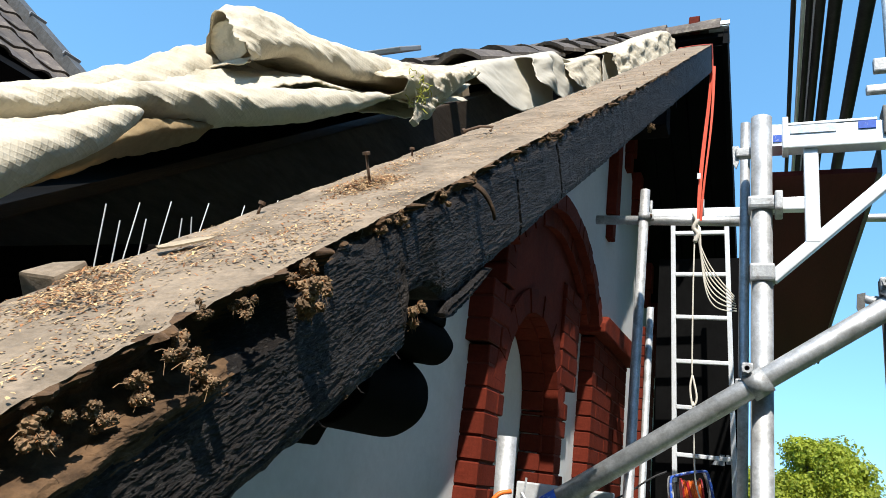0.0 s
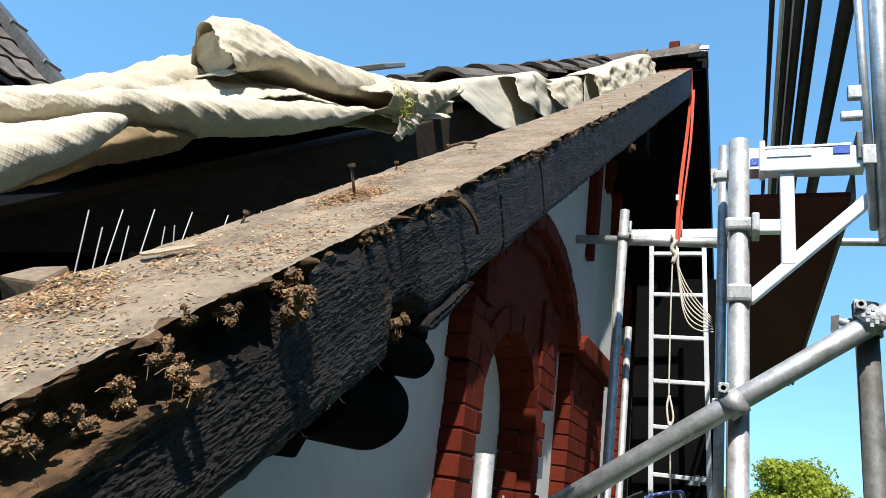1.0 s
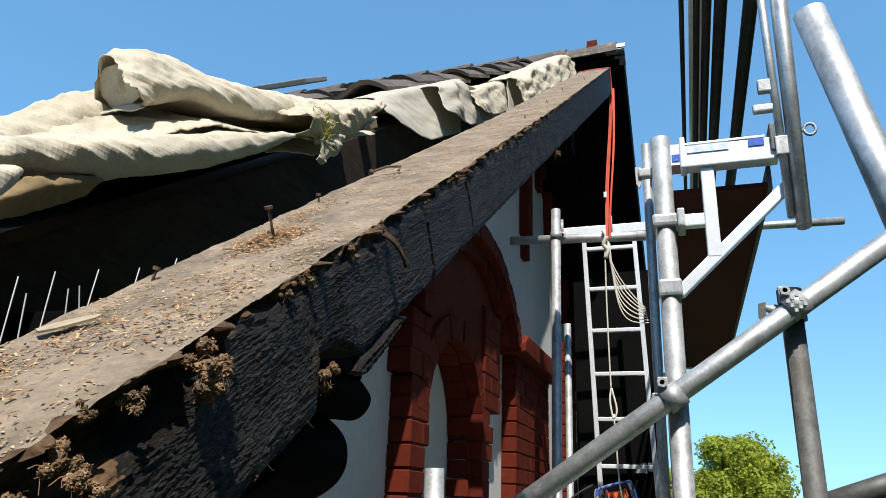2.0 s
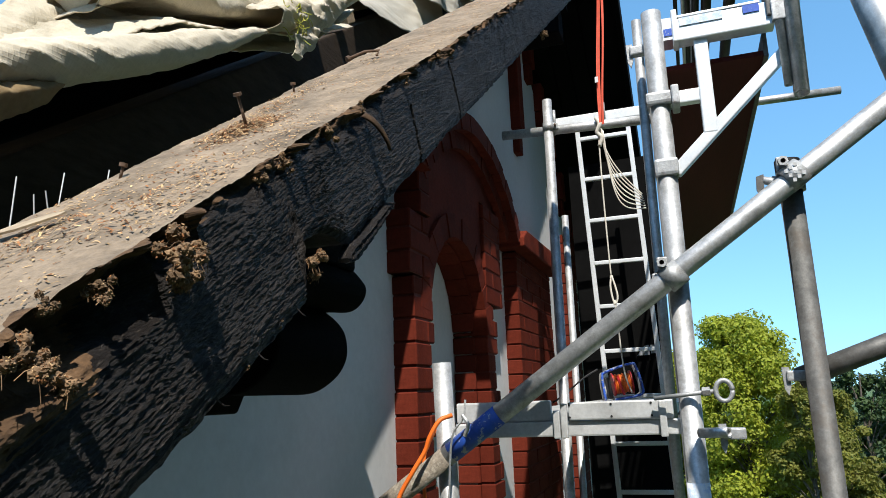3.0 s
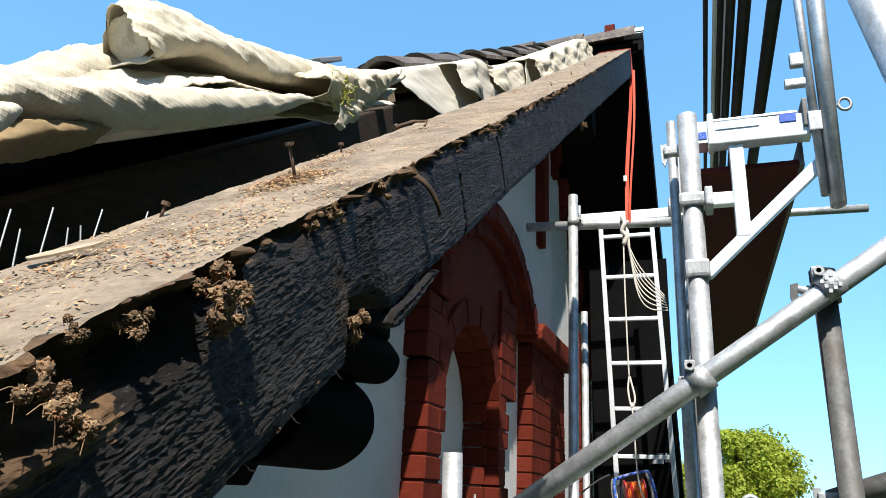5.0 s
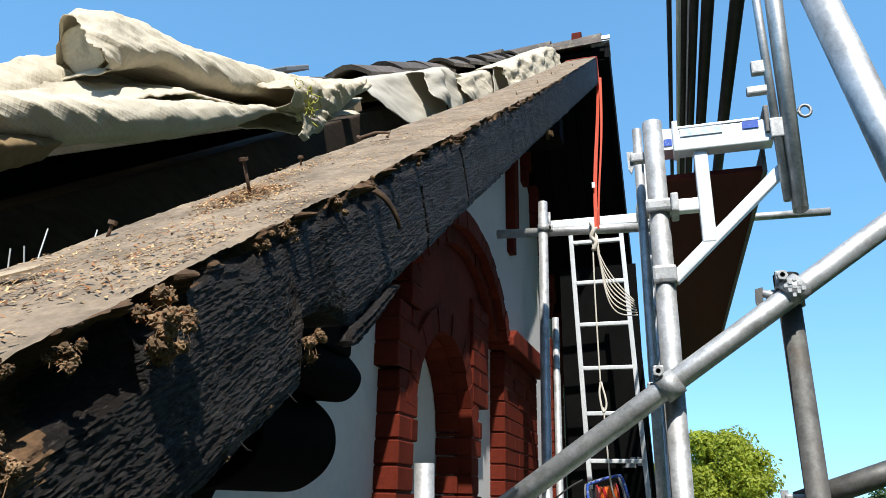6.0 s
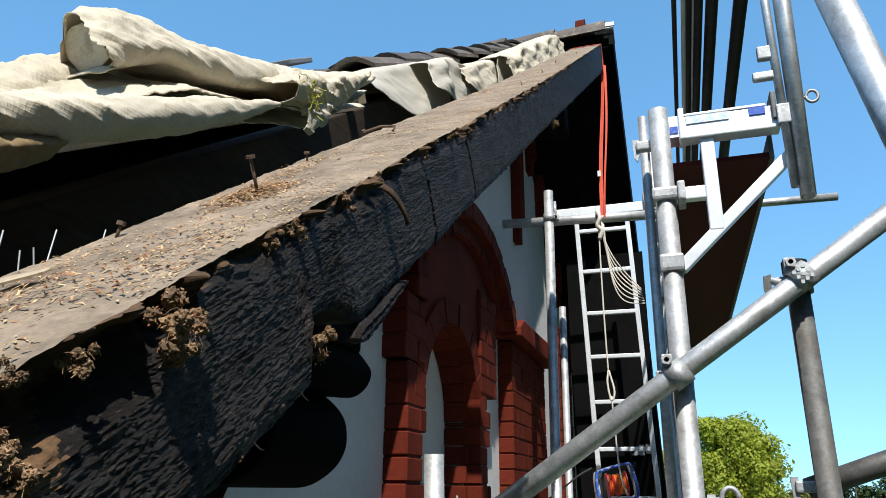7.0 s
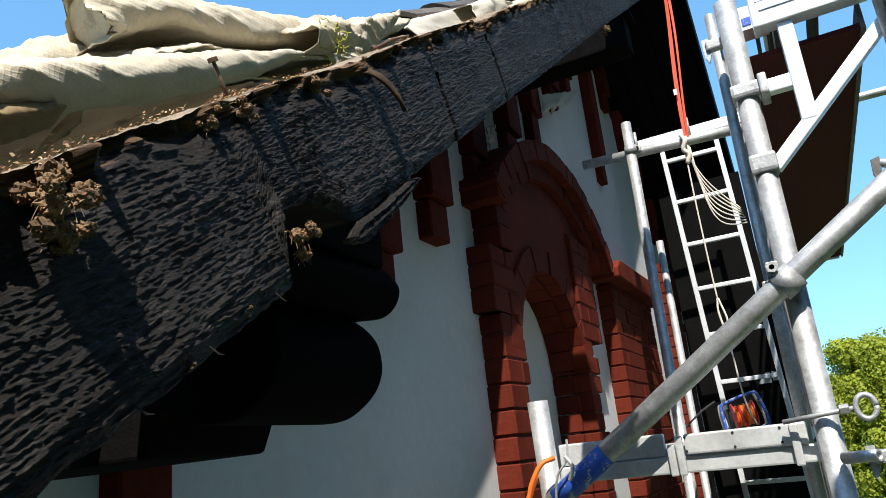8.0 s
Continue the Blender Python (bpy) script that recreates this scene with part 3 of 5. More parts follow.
        clod.data.materials.append(M_STRAW)
        clod.data.materials.append(M_BARK)
        tagged(clod, "brown tuft of rotten fibre and moss on the rafter", "moss", group="tufts on the rafter")


build_litter()


def build_nails():
    def nail(p0, p1, r, head=True, label="rusty nail standing in the rafter"):
        root = empty("nail", label, "nail", p0, group="nails in the rafter")
        under(link("shank", rod([p0, p1], r, 10), M_RUST, smooth=True), root)
        if head:
            d = (Vector(p1) - Vector(p0)).normalized()
            under(link("head", rod([Vector(p1) - d * 0.0008, Vector(p1) + d * 0.0014], r * 2.6, 14), M_RUST), root)
    nail(roof_pt(-0.263, 0.452, -0.082), roof_pt(-0.263, 0.4535, -0.0565), 0.0011)
    nail(roof_pt(-0.30, 0.368, -0.08), roof_pt(-0.298, 0.372, -0.0735), 0.0009)
    nail(roof_pt(-0.30, 0.60, -0.08), roof_pt(-0.30, 0.602, -0.0735), 0.0009)
    bent = empty("bent_nail", "bent rusty nail lying on the rafter", "nail", roof_pt(-0.28, 0.74, -0.08), group="nails in the rafter")
    under(link("shank", rod([roof_pt(-0.297, 0.728, -0.0735), roof_pt(-0.285, 0.742, -0.0715), roof_pt(-0.272, 0.750, -0.074), roof_pt(-0.274, 0.744, -0.0775)], 0.0014, 8), M_RUST), bent)
    under(link("head", rod([roof_pt(-0.299, 0.725, -0.074), roof_pt(-0.297, 0.728, -0.0735)], 0.0030, 12), M_RUST), bent)
    for s in (1.30, 1.62, 2.05, 2.55, 3.05):
        x = -0.23 - 0.09 * ((s * 37.7) % 1)
        nail(roof_pt(x, s, beam_top(s) - 0.004), roof_pt(x - 0.002, s + 0.004, beam_top(s) + 0.004 + 0.004 * ((s * 7.3) % 1)), 0.0011, False, "short rusty nail standing in the rafter")
    chip = link("wood_chip", prism([(-0.012, -0.004), (-0.004, -0.006), (0.014, -0.004), (0.017, 0.000), (0.010, 0.004), (-0.006, 0.005), (-0.014, 0.002)], "z", 0, 0.0011), M_CHIP)
    chip.matrix_basis = Matrix.Translation(roof_pt(-0.285, 0.285, -0.0765)) @ Matrix(((0.75, -0.6, 0, 0), (0.55, 0.7, -SS, 0), (0.36, 0.47, CS, 0), (0, 0, 0, 1)))
    tagged(chip, "pale flat wood chip lying on the rafter", "wood chip")
    b = bmesh.new()
    add_box(b, (-0.011, -0.012, -0.014), (0.011, 0.012, 0.006), 0.002)
    for v in b.verts:
        v.co += Vector([0.003 * noise.noise(v.co * 60 + Vector((k * 9, 0, 0))) for k in range(3)])
    blk = link("timber_block", b, M_BEAMTOP)
    blk.matrix_basis = Matrix.Translation(roof_pt(-0.324, 0.236, -0.080)) @ pose(0, 0, 0, 34.3, 0, 12)
    tagged(blk, "grey splintered timber block behind the rafter", "timber")


build_nails()


def build_spikes():
    root = empty("bird_spike_strip", "thin steel bird spikes standing behind the rafter", "bird spikes", roof_pt(-0.36, 0.33, -0.12))
    bm = bmesh.new()
    add_box(bm, (-0.372, 0.15, -0.114), (-0.348, 0.62, -0.110), 0.001)
    for v in bm.verts:
        v.co = roof_pt(*v.co)
    under(link("base_strip", bm, M_BLACK), root)
    for (s1, n1), (s0, n0) in (((0.307, -0.057), (0.277, -0.110)), ((0.314, -0.069), (0.290, -0.110)), ((0.332, -0.062), (0.296, -0.110)), ((0.334, -0.073), (0.311, -0.110)),
                               ((0.358, -0.067), (0.325, -0.110)), ((0.364, -0.080), (0.348, -0.110)), ((0.373, -0.081), (0.362, -0.110)), ((0.392, -0.076), (0.362, -0.110)),
                               ((0.429, -0.086), (0.405, -0.112)), ((0.470, -0.091), (0.448, -0.112))):
        under(link("spike", rod([roof_pt(-0.36, s0, n0), roof_pt(-0.36, s1, n1)], 0.00045, 6), M_WIRE), root)


build_spikes()

# ---------------------------------------------------------------- roof
def loft(name, sections, material, parent, along=14, across=8, wrinkle=0.003, thick=0.0012, seed=0, ragged=0.0, label=""):
    """A cloth surface through cross-sections, each (s, [(x, n), ...])."""
    cols = len(sections[0][1])
    lines = [smooth_path([(x[1][c][0], x[0] + (x[1][c][2] if len(x[1][c]) > 2 else 0), x[1][c][1]) for x in sections], along) for c in range(cols)]
    rows = [smooth_path([lines[c][i] for c in range(cols)], across) for i in range(len(lines[0]))]
    bm = bmesh.new()
    grid = []
    R, K = len(rows), len(rows[0])
    for i, r in enumerate(rows):
        g = []
        for k, p in enumerate(r):
            q = Vector((p.x, p.y, p.z))
            big = noise.noise((q.y * 18 + seed, q.z * 30, q.x * 14)) * wrinkle
            fold = (1 - abs(noise.noise((q.y * 26 + q.z * 40, q.x * 20 + seed, 3)))) ** 4 * wrinkle * 0.9
            fine = noise.noise((q.y * 90, q.z * 120 + seed, q.x * 60)) * wrinkle * 0.28
            fold += (1 - abs(noise.noise((q.y * 75 + q.z * 50, q.x * 50 + seed, 8)))) ** 6 * wrinkle * 0.35
            e = 0.0
            if ragged and (i < 2 or i > R - 3):
                e = ragged * noise.noise((k * 0.9, i, seed)) * (1 if i in (0, R - 1) else 0.4)
            g.append(bm.verts.new(roof_pt(q.x + big * 0.7 + fine + fold, q.y + e, q.z + big + fold * 0.6 + fine)))
        grid.append(g)
    for i in range(R - 1):
        for k in range(K - 1):
            bm.faces.new((grid[i][k], grid[i][k + 1], grid[i + 1][k + 1], grid[i + 1][k]))
    ob = under(link(name, bm, material, smooth=True), parent)
    sol = ob.modifiers.new("thickness", "SOLIDIFY")
    sol.thickness = thick
    if label:
        ob["label"] = label
    return ob


def roll(c, s, n, r, flat=1.5, turn=0.0, tail=0.0):
    """A rolled-up cross-section, open at the back."""
    out = []
    for k in range(9):
        a = math.pi * (0.80 - 1.75 * k / 8) + turn
        out.append((c + flat * r * math.cos(a), n + r * math.sin(a)))
    return (s, out)


def build_membrane():
    root = empty("roof_underlay", "cream woven roofing underlay, torn and rolled back on the roof", "roofing membrane", roof_pt(-0.6, 0.6, -0.05))
    # sheet lying at the back
    secs = [(s, [(-1.5, n - 0.03), (-1.0, n - 0.012), (-0.76, n + 0.006), (-0.66, n + 0.008), (-0.62, n - 0.006), (-0.57, n - 0.022), (-0.52, n - 0.036)])
            for s, n in ((-0.8, 0.004), (-0.3, 0.006), (0.10, 0.006), (0.33, 0.010), (0.441, 0.016), (0.549, 0.018), (0.643, 0.024), (0.739, 0.032), (0.82, 0.026), (1.0, -0.012), (1.3, -0.04))]
    loft("back_sheet", secs, M_CLOTH, root, wrinkle=0.006, seed=1)
    # folded-over upper flap with a torn end
    secs = []
    for s, c, r, lean in ((0.700, 0.052, 0.031, 0.0), (0.728, 0.058, 0.032, 0), (0.785, 0.057, 0.031, 0), (0.886, 0.031, 0.031, 0), (1.023, 0.004, 0.031, 0), (1.159, -0.018, 0.029, 0), (1.306, -0.026, 0.021, 0), (1.43, -0.026, 0.012, 0)):
        sk = 0.016 * max(0, (0.80 - s) / 0.13)
        w = max(0, (0.90 - s) / 0.228)
        secs.append((s, [(-0.80, c - 0.55 * r - 0.095 * w, 0.06), (-0.68, c + 0.45 * r - 0.100 * w, 0.05), (-0.61, c + 1.0 * r, 0.022 + 0.5 * sk), (-0.565, c + 0.62 * r, 0.006), (-0.545, c + 0.05 * r, -sk), (-0.540, c - 0.55 * r, 0),
                         (-0.555, c - 0.95 * r, 0.004), (-0.60, c - 0.85 * r, 0.012), (-0.64, c - 1.05 * r, 0.02), (-0.62, c - 1.7 * r, 0.02), (-0.57, c - 2.3 * r, 0.02)]))
    loft("upper_flap", secs, M_CLOTH, root, wrinkle=0.005, seed=5, ragged=0.012)
    # crumpled cloth tucked into the torn end
    secs = [(0.742 - 0.005 * i, [(x, 0.052 + a * 0.030 * w) for a in (1.0, 0.55, 0.1, -0.35, -0.9)]) for i, (x, w) in enumerate(((-0.63, 0.5), (-0.612, 0.8), (-0.594, 0.8), (-0.576, 0.7), (-0.560, 0.5)))]
    loft("torn_end", secs, M_CLOTH, root, along=6, across=6, wrinkle=0.006, seed=71)
    # sheet standing up behind the torn end
    secs = [(s, [(-0.640, t), (-0.622, 0.6 * t), (-0.610, 0.25 * t - 0.004), (-0.585, -0.012)]) for s, t in
            ((0.20, 0.010), (0.33, 0.014), (0.44, 0.020), (0.52, 0.028), (0.60, 0.038), (0.68, 0.050), (0.76, 0.060), (0.85, 0.045))]
    loft("standing_sheet", secs, M_CLOTH, root, wrinkle=0.005, seed=61)
    # rolled middle fold running to a point
    secs = [roll(-0.515, s, n, r, 1.5) for s, n, r in ((-0.8, 0.012, 0.012), (-0.3, 0.012, 0.012), (0.20, 0.012, 0.011), (0.333, 0.012, 0.0115), (0.384, 0.008, 0.0125), (0.435, 0.005, 0.0135), (0.495, 0.001, 0.0155), (0.549, -0.009, 0.0205),
                                                       (0.641, -0.022, 0.0215), (0.759, -0.032, 0.0195), (0.87, -0.038, 0.0125), (0.945, -0.040, 0.006), (0.975, -0.040, 0.0025))]
    loft("middle_roll", secs, M_CLOTH, root, wrinkle=0.004, seed=9)
    secs = [roll(-0.475, s, n, r, 1.4) for s, n, r in ((-0.8, -0.055, 0.028), (-0.3, -0.055, 0.028), (0.16, -0.046, 0.026), (0.24, -0.039, 0.0245), (0.297, -0.032, 0.0235), (0.352, -0.026, 0.020), (0.397, -0.020, 0.0165), (0.437, -0.014, 0.0105), (0.458, -0.011, 0.003))]
    loft("lower_roll", secs, M_CLOTH, root, wrinkle=0.003, seed=14)
    # loose skirt hanging under the rolls
    secs = [(s, [(-0.50, a), (-0.492, a - 0.35 * (a - b)), (-0.500, a - 0.7 * (a - b)), (-0.508, b)]) for s, a, b in
            ((-0.8, -0.05, -0.12), (-0.2, -0.05, -0.11), (0.20, -0.05, -0.078), (0.30, -0.04, -0.062), (0.36, -0.032, -0.054), (0.42, -0.026, -0.051), (0.47, -0.02, -0.046), (0.52, -0.022, -0.047), (0.548, -0.026, -0.047), (0.560, -0.030, -0.042))]
    loft("skirt", secs, M_SKIRT, root, wrinkle=0.004, seed=21)
    # gathered, torn corner with its tattered tail
    secs = [(s, [(-0.57, c + r), (-0.515, c + 0.7 * r), (-0.492, c), (-0.50, c - r), (-0.53, c - 1.3 * r)]) for s, c, r in
            ((0.985, -0.022, 0.018), (1.04, -0.026, 0.024), (1.10, -0.032, 0.027), (1.16, -0.036, 0.024), (1.22, -0.032, 0.014), (1.27, -0.026, 0.006))]
    loft("gathered_corner", secs, M_CLOTH, root, wrinkle=0.010, seed=31)
    secs = [(s, [(-0.502, a), (-0.494, a - 0.3 * (a - b)), (-0.490, a - 0.65 * (a - b), -0.008), (-0.492, b, -0.022)]) for s, a, b in
            ((1.012, -0.055, -0.078), (1.03, -0.050, -0.088), (1.055, -0.045, -0.082), (1.08, -0.045, -0.084), (1.10, -0.045, -0.070))]
    loft("torn_tail", secs, M_CLOTH, root, wrinkle=0.006, seed=33, ragged=0.010)
    # bunched pieces of underlay further up, each hanging from the tiles towards the rafter
    def piece(name, xt, xb, rows, material, seed, wrinkle, bulge, label="", back=1.0, hem=1.0):
        secs = []
        xt, xb = xt * back, xb * hem
        for k, (st, nt, sb, nb) in enumerate(rows):
            st, nt, sb, nb = st * back, nt * back, sb * hem, nb * hem
            def at(u, out=0.0):
                return (xt + (xb - xt) * u + out, nt + (nb - nt) * u + 0.5 * out, (sb - st) * u)
            puff = bulge * (1 if k % 2 else -0.4)
            secs.append((st, [(xt - 0.20, nt - 0.02), (xt - 0.06, nt + 0.004), at(0.0), at(0.25, puff), at(0.5, puff * 0.4), at(0.75, puff * 0.8), at(1.0)]))
        loft(name, secs, material, root, along=12, across=7, wrinkle=wrinkle, seed=seed, label=label)
    piece("draped_flap", -0.70, -0.63, ((1.77, -0.018, 1.63, -0.033), (1.90, -0.012, 1.77, -0.089), (2.09, -0.014, 1.96, -0.154), (2.35, -0.015, 2.13, -0.166), (2.66, -0.014, 2.31, -0.174)), M_CLOTH2, 41, 0.0022, 0.004, "smooth flap draped towards the rafter")
    piece("twisted_fold", -0.60, -0.50, ((2.02, -0.018, 1.74, -0.075), (2.16, -0.016, 1.86, -0.105), (2.20, -0.014, 1.93, -0.128), (2.26, -0.014, 2.03, -0.137), (2.30, -0.018, 2.16, -0.142), (2.34, -0.030, 2.28, -0.142)), M_CLOTH2, 52, 0.003, 0.016, back=1.067, hem=1.20)
    piece("stained_panel", -0.58, -0.50, ((2.30, -0.052, 2.06, -0.085), (2.45, -0.046, 2.15, -0.116), (2.62, -0.048, 2.27, -0.130), (2.78, -0.046, 2.38, -0.137), (2.92, -0.050, 2.47, -0.139)), M_CLOTH, 53, 0.004, 0.010, back=1.07, hem=1.17)
    piece("pale_sheet", -0.55, -0.47, ((2.76, -0.039, 2.34, -0.136), (2.90, -0.046, 2.48, -0.137), (3.04, -0.054, 2.62, -0.137), (3.24, -0.080, 2.81, -0.134)), M_CLOTH2, 54, 0.002, 0.004, "smooth pale sheet", 1.08, 1.22)
    piece("bunched_end", -0.52, -0.42, ((2.78, -0.040, 2.38, -0.118), (2.97, -0.044, 2.52, -0.121), (3.18, -0.020, 2.70, -0.126), (3.38, -0.036, 2.85, -0.120), (3.62, -0.008, 3.03, -0.125), (3.88, -0.016, 3.20, -0.119),
                                        (4.15, 0.012, 3.38, -0.123), (4.40, 0.017, 3.53, -0.120), (4.58, 0.002, 3.74, -0.116), (4.70, -0.030, 3.92, -0.112)), M_CLOTH, 55, 0.007, 0.018, back=1.07, hem=1.24)
    # creeper tendrils caught in the gathered corner
    rng = random.Random(5)
    tw = empty("creeper_tendrils", "yellow-green creeper tendrils caught in the underlay", "plant", roof_pt(-0.49, 1.04, -0.04))
    for k in range(16):
        p = Vector((-0.488, 1.035 + rng.gauss(0, 0.010), -0.040 + rng.gauss(0, 0.012)))
        pts = [p]
        d = Vector((rng.gauss(0.2, 0.4), rng.gauss(0, 1), rng.gauss(0, 1))).normalized()
        for _ in range(7):
            d = (d + Vector((rng.gauss(0, 0.3), rng.gauss(0, 0.7), rng.gauss(-0.1, 0.7)))).normalized()
            p = p + d * 0.006
            p.x = min(max(p.x, -0.495), -0.476)
            pts.append(p)
        under(link("tendril", rod([roof_pt(*q) for q in smooth_path(pts, 3)], 0.0007, 4), M_TENDRIL), tw)


build_membrane()


def build_scraps():
    """Torn scraps of underlay hanging below the soffit in front of the wall."""
    rng = random.Random(3)
    for corners in (((-0.800, 2.925, 9.466), (-0.800, 3.652, 9.808), (-0.800, 3.297, 9.554), (-0.800, 2.899, 9.336)), ((-0.780, 2.164, 9.011), (-0.780, 2.240, 9.047), (-0.780, 2.211, 8.954), (-0.780, 2.156, 8.922))):
        a, b, c, d = (Vector(q) for q in corners)
        bm = bmesh.new()
        grid = []
        for i in range(13):
            u = i / 12
            row = []
            for k in range(9):
                t = k / 8
                drop = 0.75 + 0.5 * noise.noise((i * 0.9, 4, 2))
                p = a.lerp(b, u).lerp(d.lerp(c, u), t * drop)
                row.append(bm.verts.new(p + Vector((0.02 * noise.noise((i * 0.6, k * 0.3, 1)), 0.01 * noise.noise((i * 0.8, k * 0.5, 6)), 0))))
            grid.append(row)
        for i in range(12):
            for k in range(8):
                bm.faces.new((grid[i][k], grid[i + 1][k], grid[i + 1][k + 1], grid[i][k + 1]))
        ob = link("underlay_scrap", bm, M_CLOTH2, smooth=True)
        ob.modifiers.new("thickness", "SOLIDIFY").thickness = 0.0012
        tagged(ob, "torn pale scrap of underlay hanging under the verge", "roofing scrap", group="underlay scraps")


build_scraps()


def tile_mesh():
    """One interlocking tile: a flat pan and a round roll, 30 cm by 42 cm."""
    bm = bmesh.new()
    prof = []
    for k in range(13):
        u = k / 12
        h = 0.030 * math.sin(math.pi * (u - 0.55) / 0.45) if u > 0.55 else 0.004 * math.cos(math.pi * u / 0.55)
        prof.append((0.318 * u, h))
    lower = [(u, h - 0.014) for u, h in prof]
    ring = prof + lower[::-1]
    a = [bm.verts.new((u, 0.0, h)) for u, h in ring]
    b = [bm.verts.new((u, 0.42, h - 0.022)) for u, h in ring]
    n = len(ring)
    for k in range(n):
        j = (k + 1) % n
        bm.faces.new((a[k], a[j], b[j], b[k]))
    for k in range(12):
        bm.faces.new((a[k], a[k + 1], a[n - 2 - k], a[n - 1 - k]))
        bm.faces.new((b[k], b[k + 1], b[n - 2 - k], b[n - 1 - k]))
    bmesh.ops.recalc_face_normals(bm, faces=bm.faces[:])
    me = bpy.data.meshes.new("tile")
    bm.to_mesh(me)
    bm.free()
    me.materials.append(M_TILE)
    return me


TILE = tile_mesh()


def build_roof():
    inner = empty("inner_rafter", "old brown rafter under the underlay", "rafter", roof_pt(-0.55, 0, -0.15))
    bm = bmesh.new()
    add_box(bm, (-0.79, -0.8, -0.29), (-0.675, 5.0, -0.094), 0.004)
    for v in bm.verts:
        v.co = roof_pt(*v.co)
    under(link("timber", bm, M_OLDWOOD), inner)
    for s, x0, x1 in ((1.58, -1.6, -0.64), (1.96, -1.8, -0.79), (2.30, -1.8, -0.79), (2.64, -1.8, -0.70), (2.98, -1.8, -0.79), (3.3, -1.8, -0.79), (3.65, -1.8, -0.79)):
        bm = bmesh.new()
        add_box(bm, (x0, s, -0.083), (x1, s + 0.045, -0.055), 0.002)
        for v in bm.verts:
            v.co = roof_pt(*v.co)
        ob = link("roof_batten", bm, M_BATTEN)
        tagged(ob, "sawn softwood roof batten under the tiles", "batten", group="roof battens")
    # closing plane, coloured near black to stand for the unlit roof space
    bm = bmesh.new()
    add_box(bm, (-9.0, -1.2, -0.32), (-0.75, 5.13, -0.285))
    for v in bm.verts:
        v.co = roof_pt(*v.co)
    tagged(link("ceiling", bm, M_SHADEBLACK), "roof boarding with its shade put into the colour", "ceiling", kind="structure")
    roof = empty("roof_slope", "dark concrete tiled roof slope", "roof", roof_pt(-2, 2, 0), kind="structure")
    rng = random.Random(7)
    basis = Matrix(((1, 0, 0, 0), (0, CS, -SS, 0), (0, SS, CS, 0), (0, 0, 0, 1)))
    for r in range(9):
        for c in range(18):
            s = 1.98 + 0.335 * r
            x = -0.77 - 0.30 * (c + 1) + (0.06 if r % 2 else 0) * 0 + rng.uniform(-0.006, 0.006)
            if c == 0 and r == 0:
                x += 0.02
            o = new("tile", TILE)
            o.matrix_basis = Matrix.Translation(roof_pt(x, s, 0.004 + rng.uniform(-0.004, 0.008))) @ basis @ pose(0, 0, 0, rng.uniform(-0.8, 0.8), rng.uniform(-0.8, 0.8), rng.uniform(-1.2, 1.2))
            under(o, roof)
    for k in range(9):
        bm = bmesh.new()
        x1 = -0.26 - 0.33 * k
        prev = None
        for x, rr in ((x1, 0.125), (x1 - 0.36, 0.105)):
            ring = []
            for q in (rr, rr - 0.014):
                ring.append([bm.verts.new((x, APEX_Y + q * math.cos(a), 8 + TS * APEX_Y - 0.075 + q * math.sin(a))) for a in (math.pi * i / 10 for i in range(11))])
            if prev:
                for j in range(2):
                    for i in range(10):
                        bm.faces.new((prev[j][i], prev[j][i + 1], ring[j][i + 1], ring[j][i]))
            else:
                for i in range(10):
                    bm.faces.new((ring[0][i], ring[0][i + 1], ring[1][i + 1], ring[1][i]))
            prev = ring
        under(link("ridge_tile", bm, M_TILE), roof)
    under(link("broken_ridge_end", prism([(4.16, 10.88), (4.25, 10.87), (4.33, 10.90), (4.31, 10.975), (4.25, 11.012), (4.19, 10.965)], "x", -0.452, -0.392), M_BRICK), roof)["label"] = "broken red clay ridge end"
    # far slope with its soffit boards and verge board
    far = empty("roof_far_slope", "far roof slope with a black soffit", "roof", (-2, 6, 9), kind="structure")
    L0, L1 = 0.0, 6.45

    def fbox(x0, x1, d0, d1, n0, n1, name, m):
        bm = bmesh.new()
        add_box(bm, (x0, d0, n0), (x1, d1, n1))
        for v in bm.verts:
            x, d, n = v.co
            v.co = (x, APEX_Y + d * CS + n * SS, 8 + TS * APEX_Y - d * SS + n * CS)
        return under(link(name, bm, m), far)
    # deck, verge and soffit take the same black, shade included
    fbox(-9.0, -0.245, L0, L1, -0.14, -0.06, "roof_deck", M_SHADEBLACK)
    fbox(-0.243, -0.215, L0, L1, -0.25, -0.02, "verge_board", M_SHADEBLACK)
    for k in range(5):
        fbox(-0.84 + 0.12 * k, -0.728 + 0.12 * k, L0 + 0.05, L1, -0.165, -0.142, "soffit_board", M_SHADEBLACK)
    fbox(-0.335, -0.212, -0.02, 0.10, -0.018, -0.006, "flashing", M_ALU)
    under(link("flashing_edge", box((-0.350, 4.165, 10.868), (-0.205, 4.180, 10.896), 0.002), M_ALU), far)["label"] = "white metal edge strip"
    # higher neighbouring roof
    cross = empty("cross_roof", "tiled cross roof with a grey verge trim", "roof", (-5, 2, 10), kind="structure")
    A = Vector((-4.55, 3.12, 10.36))
    al = radians(38)
    up, dn = Vector((-math.cos(al), 0, math.sin(al))), Vector((math.sin(al), 0, math.cos(al)))
    for r in range(-1, 8):
        for c in range(9):
            o = new("tile", TILE)
            p = A + up * (0.335 * r) + Vector((0, -0.30 * (c + 1) - 0.06, 0)) + dn * -0.03
            m = Matrix.Identity(4)
            m.col[0][:3], m.col[1][:3], m.col[2][:3] = Vector((0, 1, 0)), up, dn
